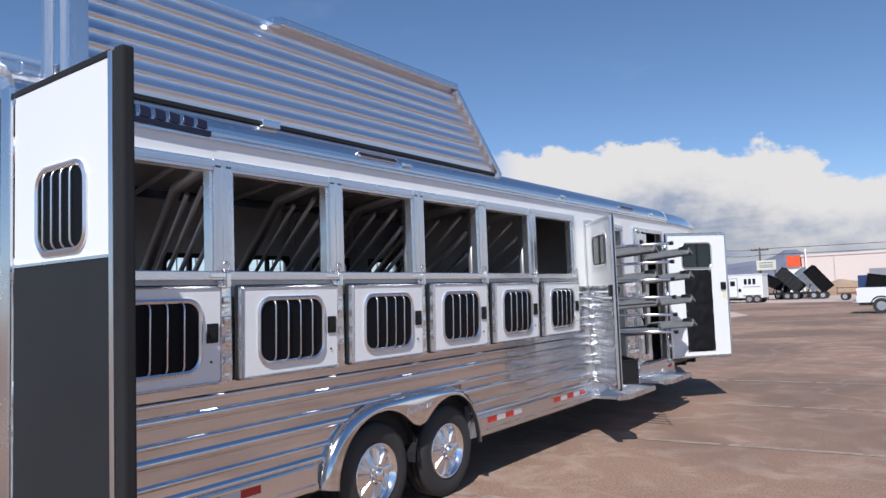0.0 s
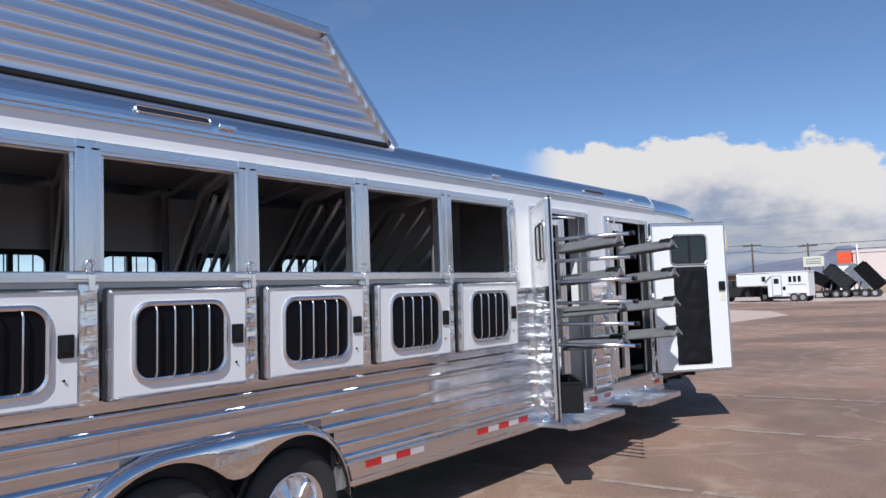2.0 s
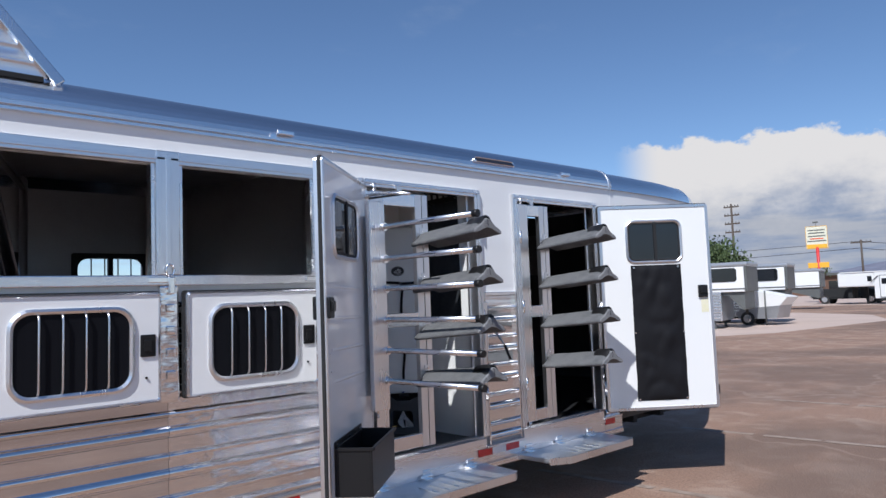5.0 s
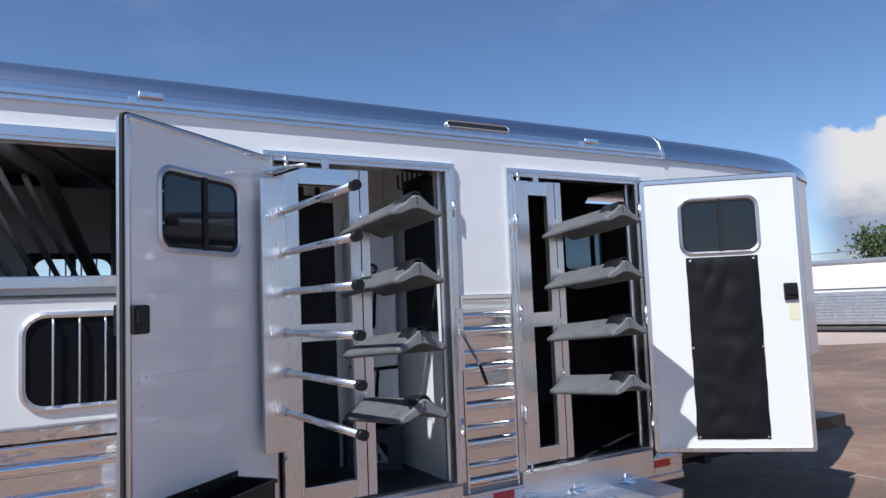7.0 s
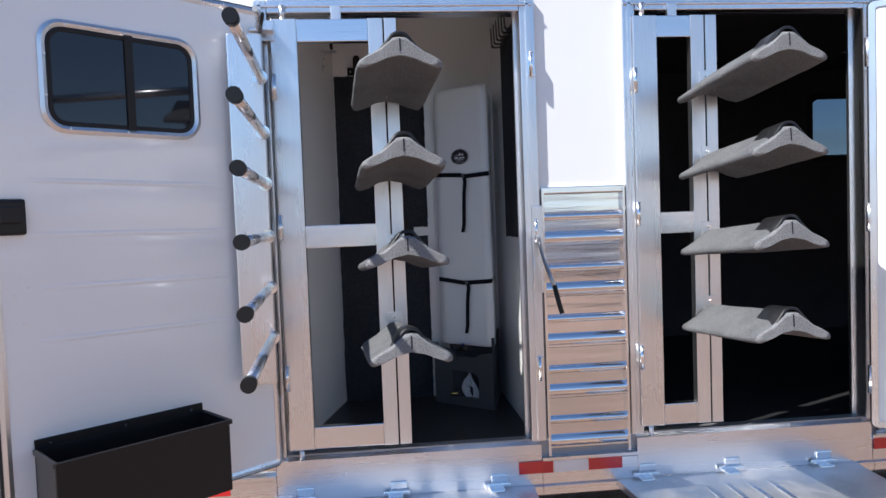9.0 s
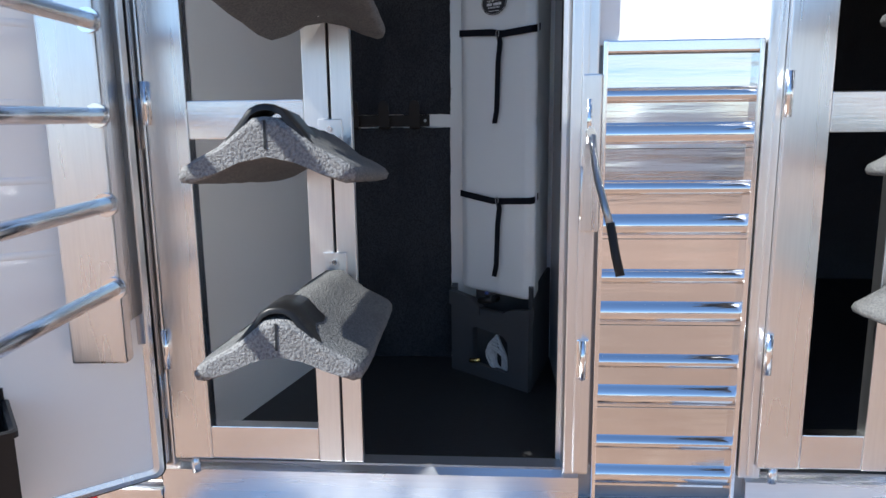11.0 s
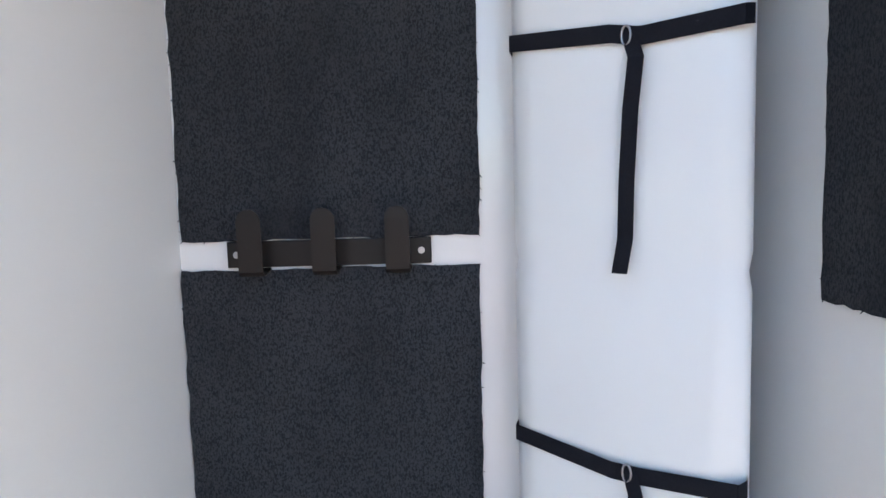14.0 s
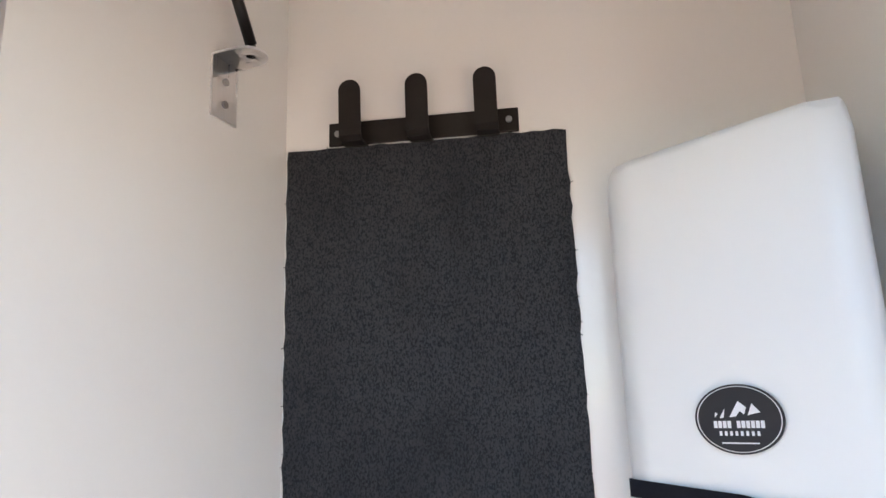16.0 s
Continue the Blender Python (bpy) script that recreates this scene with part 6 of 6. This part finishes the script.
def pickup(m, label, paint=FARWHITE):
    """White pickup; tail towards -x, near side at y = 0."""
    t = thing("pickup_truck", label, "pickup truck", m)
    prof = [(0.0, 0.55), (0.0, 1.22), (0.05, 1.28), (1.95, 1.26), (2.1, 1.30), (2.35, 1.86), (2.55, 1.92), (3.6, 1.90), (3.8, 1.84), (4.35, 1.26), (5.4, 1.12), (5.6, 0.98), (5.62, 0.55)]
    part("body", plate(bmesh.new(), prof, 0.0, 1.9, lambda u, v, d: (u, d, v)), paint, t)
    part("side_window", plate(bmesh.new(), [(2.45, 1.34), (2.62, 1.80), (3.65, 1.80), (4.1, 1.34)], -0.008, 0.0, lambda u, v, d: (u, d, v)), GLASS, t)
    part("rear_bumper", B(-0.18, 0.0, 0.05, 1.85, 0.5, 0.68, bevel=0.03), CHROME, t)
    part("tail_lamp", B(-0.012, 0.03, -0.012, 0.15, 0.9, 1.15, bevel=0.01), RED, t)
    part("sill", B(0.1, 5.5, 0.03, 1.87, 0.42, 0.56), DARKSTEEL, t)
    for x in (1.05, 4.6):
        simple_wheel(t, x, -0.02, 0.38, 1)
        simple_wheel(t, x, 1.92, 0.38, -1)
        arch = bmesh.new()
        tube(arch, [(x + 0.45 * math.cos(a), -0.012, 0.40 + 0.45 * math.sin(a)) for a in [math.pi * k / 12 for k in range(13)]], 0.03, 6)
        part("wheel_arch", arch, DARKSTEEL, t)
    return t


pickup(pose(-23.2, 69.2, 0), "dark pickup truck parked under a white trailer nose", DARKSTEEL)
truck = pickup(pose(-4.38, 40.3, 0), "white pickup truck parked across the lot, tail towards the aisle")
solo("storage_bin", B(-6.65, -5.8, 63.0, 64.0, 0.0, 2.06, bevel=0.06), BLUEP, "blue painted steel storage bin across the lot", "bin")


def make_flatbed():
    t = thing("flatbed_trailer", "small rusty flatbed trailer standing empty on the lot", "trailer", pose(-8.0, 68.8, 0))
    part("deck", B(-0.9, 0.9, 0.0, 1.6, 0.55, 0.66, bevel=0.01), RUST, t)
    for x in (-0.88, 0.84):
        part("stake", B(x, x + 0.06, 0.0, 0.06, 0.66, 1.15), RUST, t)
    part("rail", B(-0.9, 0.9, 0.0, 0.05, 1.05, 1.12), RUST, t)
    simple_wheel(t, -0.3, 0.05, 0.33, 1)
    simple_wheel(t, -0.3, 1.55, 0.33, -1)
    part("jack", tube(bmesh.new(), [(0.85, 0.8, 0), (0.85, 0.8, 0.6)], 0.04, 8), RUST, t)


make_flatbed()


def make_signs():
    s = thing("pole_sign", "tall red pole sign with a white and yellow panel", "sign", pose(-24.45, 75.0, 0, 0, 0, 16))
    part("pole", tube(bmesh.new(), [(0, 0, 0), (0, 0, 5.2)], 0.14, 12), SIGNRED, s)
    p = part("sign_panel", B(-0.88, 0.88, -0.07, 0.07, 5.05, 7.12, bevel=0.03), CREAM, s)
    part("panel_frame", ring(bmesh.new(), rrect(1.82, 2.12, 0.05, 2), rrect(1.76, 2.05, 0.03, 2), -0.085, 0.085, lambda u, v, d: (u, d, 6.1 + v), 0.01), YELLOW, p)
    part("yellow_band", B(-0.84, 0.84, -0.09, -0.071, 5.1, 5.45), YELLOW, p)
    for k, (w, z) in enumerate(((0.72, 6.78), (0.66, 6.52), (0.72, 6.22), (0.55, 5.98), (0.78, 5.76))):
        part("lettering_bar", B(-w, w, -0.085, -0.071, z - 0.05, z + 0.05), GREYSTEEL if k != 3 else ORANGE, p)
    part("lower_panel", B(-0.87, 0.87, -0.12, 0.12, 3.25, 3.74, bevel=0.02), YELLOW, s)
    part("top_ornament", B(-0.25, 0.2, -0.05, 0.05, 7.45, 7.6, bevel=0.02), GREYSTEEL, s)
    part("ornament_rod", tube(bmesh.new(), [(0, 0, 7.1), (0, 0, 7.5)], 0.02, 6), GREYSTEEL, s)
    b = thing("board_sign", "cream rectangular board sign on two posts", "sign", pose(-16.8, 80.5, 0))
    part("board", B(-0.95, 0.95, -0.06, 0.06, 3.12, 4.16, bevel=0.01), CREAM, b)
    for x in (-0.8, 0.8):
        part("post", B(x - 0.05, x + 0.05, 0.06, 0.16, 0.0, 4.2), GREYSTEEL, b)
    for z in (3.9, 3.65, 3.45):
        part("lettering_bar", B(-0.7, 0.7, -0.075, -0.061, z - 0.05, z + 0.05), GREYBODY, b)


make_signs()


def utility_pole(x, y, h, arms, label):
    p = thing("utility_pole", label, "utility pole", pose(x, y, 0, 0, 0, 10), "utility poles")
    bm = tube(bmesh.new(), [(0, 0, 0), (0, 0, h)], 0.16, 10)
    for v in bm.verts:
        if v.co.z > h / 2:
            v.co.x *= 0.7
            v.co.y *= 0.7
    part("pole_shaft", bm, WOODPOLE, p)
    for k in range(arms):
        z = h - 0.35 - 1.0 * k
        w = 0.85 if arms > 1 else 1.2
        arm = part("crossarm", B(-w, w, -0.08, 0.08, z - 0.08, z + 0.08, bevel=0.01), WOODPOLE, p)
        for q in (-0.9 * w, -0.5 * w, 0.5 * w, 0.9 * w):
            part("insulator", tube(bmesh.new(), [(q, 0, z + 0.08), (q, 0, z + 0.25)], 0.05, 6), GREYSTEEL, arm)
    return Vector((x, y, h - 0.2))


tops = [utility_pole(-37.5, 86.0, 11.6, 4, "tall wooden utility pole with four crossarms"),
        utility_pole(-30.6, 108.0, 7.4, 1, "wooden utility pole with one crossarm"),
        utility_pole(-23.4, 108.5, 6.9, 1, "wooden utility pole with one crossarm")]


def make_wires():
    for k, (a, b, dz) in enumerate(((Vector((-120, 95, 6.6)), tops[1], 0), (tops[1], tops[2], 0), (tops[2], Vector((60, 118, 7.4)), 0),
                                    (Vector((-120, 95, 5.7)), tops[1], -0.9), (tops[1], tops[2], -0.9), (tops[2], Vector((60, 118, 7.4)), -0.9))):
        pts = []
        for q in range(9):
            s = q / 8
            pts.append(a.lerp(b, s) + Vector((0, 0, dz - 1.2 * s * (1 - s))))
        solo("power_line", tube(bmesh.new(), pts, 0.035, 5), RUBBER, "thin black overhead power line between poles", "power line", group="power lines")


make_wires()


def make_building():
    b = thing("warehouse_building", "long pale pink stucco warehouse with an orange fascia", "building", pose(-17.95, 108, 0))
    part("wall", B(0, 75, 0, 25, 0, 5.2), STUCCO, b)
    part("parapet", B(-0.1, 75.1, -0.1, 25.1, 5.2, 5.5, bevel=0.03), STUCCO, b)
    part("fascia", B(-1.75, -0.12, -0.8, 3.0, 3.9, 5.4, bevel=0.03), ORANGE, b)
    part("fascia_wall", B(-1.7, -0.12, -0.5, 20.0, 0.0, 3.9), FARWHITE, b)
    part("flag_pole", tube(bmesh.new(), [(0.6, -0.4, 0), (0.6, -0.4, 6.3)], 0.08, 8), FARWHITE, b)
    for k in range(8):
        part("pilaster", B(4 + 9 * k, 4.5 + 9 * k, -0.15, 0.0, 0, 5.1, bevel=0.02), STUCCO, b)
    for k in range(5):
        part("loading_door", B(8 + 14 * k, 11.5 + 14 * k, -0.06, 0.0, 0, 3.2), GREYBODY, b)
    far = thing("low_building", "low brown shop building far across the lot", "building", pose(-60, 120, 0))
    part("wall", B(0, 26, 0, 12, 0, 3.0), RUST, far)
    part("roof", B(-0.5, 26.5, -0.5, 12.5, 3.0, 3.4, bevel=0.05), GREYSTEEL, far)
    for k in range(4):
        part("window", B(3 + 6 * k, 5.5 + 6 * k, -0.06, 0.0, 1.0, 2.2), GLASS, far)
    mound = bmesh.new()
    bmesh.ops.create_uvsphere(mound, u_segments=24, v_segments=12, radius=1.0)
    for v in mound.verts:
        v.co = Vector((v.co.x * 4.0, v.co.y * 2.5, max(-0.05, v.co.z) * 1.7 * (1 + 0.25 * noise.noise(v.co * 2.3))))
    solo("dirt_mound", mound, DIRT, "brown heap of dirt against the pale wall", "mound", pose(-11.2, 96, 0))


make_building()


def make_tree(x, y, h, spread, label, count=900):
    """Tapered trunk, limbs and a ragged crown of many small leaves."""
    rnd = random.Random(int(x * 7 + y))
    t = thing("tree", label, "tree", pose(x, y, 0), "distant trees")
    bm = tube(bmesh.new(), [(0, 0, 0), (0.05, 0.02, h * 0.25), (-0.05, 0.05, h * 0.5)], h * 0.035, 9)
    limbs = []
    for k in range(9):
        a = 2 * math.pi * k / 9 + rnd.uniform(-0.3, 0.3)
        end = Vector((spread * 0.75 * math.cos(a) * rnd.uniform(0.5, 1), spread * 0.75 * math.sin(a) * rnd.uniform(0.5, 1), h * rnd.uniform(0.6, 0.95)))
        tube(bm, [(0, 0, h * 0.38), end * 0.5 + Vector((0, 0, h * 0.2)), end], h * 0.012, 6)
        limbs.append(end)
    part("trunk", bm, TRUNK, t)
    bm = bmesh.new()
    for k in range(count):
        c = rnd.choice(limbs) + Vector((rnd.gauss(0, spread * 0.22), rnd.gauss(0, spread * 0.22), rnd.gauss(0, h * 0.09)))
        s = rnd.uniform(0.06, 0.16) * h / 5
        rot = Euler((rnd.uniform(0, 6), rnd.uniform(0, 6), rnd.uniform(0, 6))).to_matrix()
        vs = [bm.verts.new(c + rot @ Vector(p) * s) for p in ((-1, -0.4, 0), (0, -0.6, 0.15), (1, 0, 0), (0, 0.6, 0.15), (-1, 0.4, 0))]
        bm.faces.new(vs)
    part("crown", bm, LEAF, t)


make_tree(-29.0, 62.0, 6.0, 2.6, "leafy green tree behind the parked trailers", 2600)
make_tree(-26.9, 61.0, 5.3, 1.9, "smaller leafy green tree beside a taller one", 1800)
make_tree(-38.5, 116.0, 4.4, 1.6, "small dark tree near the far shop", 350)


def make_mountains():
    bm = bmesh.new()
    n = 120
    rows = []
    for j in range(5):
        row = []
        for i in range(n + 1):
            az = radians(60 - 90 * i / n)
            a = math.degrees(az)
            ridge = 0.85 * math.exp(-((a - 10.2) / 1.1) ** 2) + 0.4 * math.exp(-((a - 8.5) / 1.1) ** 2) + 1.35 * math.exp(-((a - 12.5) / 7.5) ** 2) + 0.45 * math.exp(-((a + 8) / 9) ** 2)
            el = 0.32 + ridge + 0.16 * noise.noise(Vector((a * 0.55, 0.3, 0))) + 0.10 * noise.noise(Vector((a * 1.9, 1.3, 0)))
            d = 2600 - 160 * j
            row.append(bm.verts.new((-d * math.sin(az), d * math.cos(az), d * math.tan(radians(max(0.05, el))) * (1 - j / 4.0) - (3 if j == 4 else 0) + 12 * noise.noise(Vector((a, j, 2))) * (0 < j < 4))))
        rows.append(row)
    for a, b in zip(rows, rows[1:]):
        for k in range(n):
            bm.faces.new((a[k], a[k + 1], b[k + 1], b[k]))
    solo("backdrop_mountains", bm, HILL, "hazy blue desert mountain ridge on the horizon", "mountain", kind="structure")


make_mountains()

# vehicles behind the walk, which the polished side mirrors
copy_thing(truck, pose(13.0, 9.5, 0, 0, 0, 90))
row_twin = copy_thing(living, pose(17.0, 4.0, 0, 0, 0, 90))


# ---- planks of the polished lower side ----
def make_planks():
    prof = plank_profile()
    cache = {}

    def plank(y0, y1, z, mat, low=0.0):
        key = (round(y1 - y0, 3), mat.name, low)
        if key not in cache:
            bm = bmesh.new()
            n = max(1, int((y1 - y0) / 0.5))
            rows = [[bm.verts.new((x, (y1 - y0) * k / n, q)) for x, q in prof if q + z >= low] for k in range(n + 1)]
            for a, b in zip(rows, rows[1:]):
                for k in range(len(a) - 1):
                    bm.faces.new((a[k], b[k], b[k + 1], a[k + 1])).smooth = a[k].co.x != a[k + 1].co.x
            bmesh.ops.recalc_face_normals(bm, faces=bm.faces)
            for f in bm.faces:
                if f.normal.x < -0.2:
                    f.normal_flip()
            cache[key] = mesh_of("plank", bm, mat)
        part("plank", cache[key], None, trailer, m=Matrix.Translation(Vector((SX - 0.012, y0, z)) - BASE))

    zs = [0.566 + PLANK * k for k in range(5)]
    for z in zs[:3]:
        if z < 0.7:
            plank(REAR + 0.005, 3.485, z, POLISHED)
            plank(5.06, 6.27, z, POLISHED)
        elif z < 0.9:
            plank(REAR + 0.005, 3.64, z, POLISHED)
            plank(4.95, 6.27, z, POLISHED)
            plank(3.641, 4.949, z, POLISHED, 0.842)
        else:
            plank(REAR + 0.005, 6.27, z, POLISHED)
    for z in zs:
        # Wavier metal here stands in for light thrown back by the open door.
        plank(6.272, 7.51, z, WAVY)
        plank(8.645, 8.99, z + 0.03, POLISHED)
    for z in zs:
        plank(10.13, SEAM, z, POLISHED)
    for y0, y1 in ((6.272, 7.51), (8.645, 8.99), (10.13, SEAM)):
        tpart("plank_trim", B(SX - 0.012, SX + 0.012, y0, y1, 1.672, 1.70, bevel=0.004), CHROME)
    for y in (8.645, 8.99):
        tpart("plank_edge", B(SX - 0.012, SX + 0.018, y - 0.006, y + 0.006, 0.57, 1.70, bevel=0.003), CHROME)


make_planks()
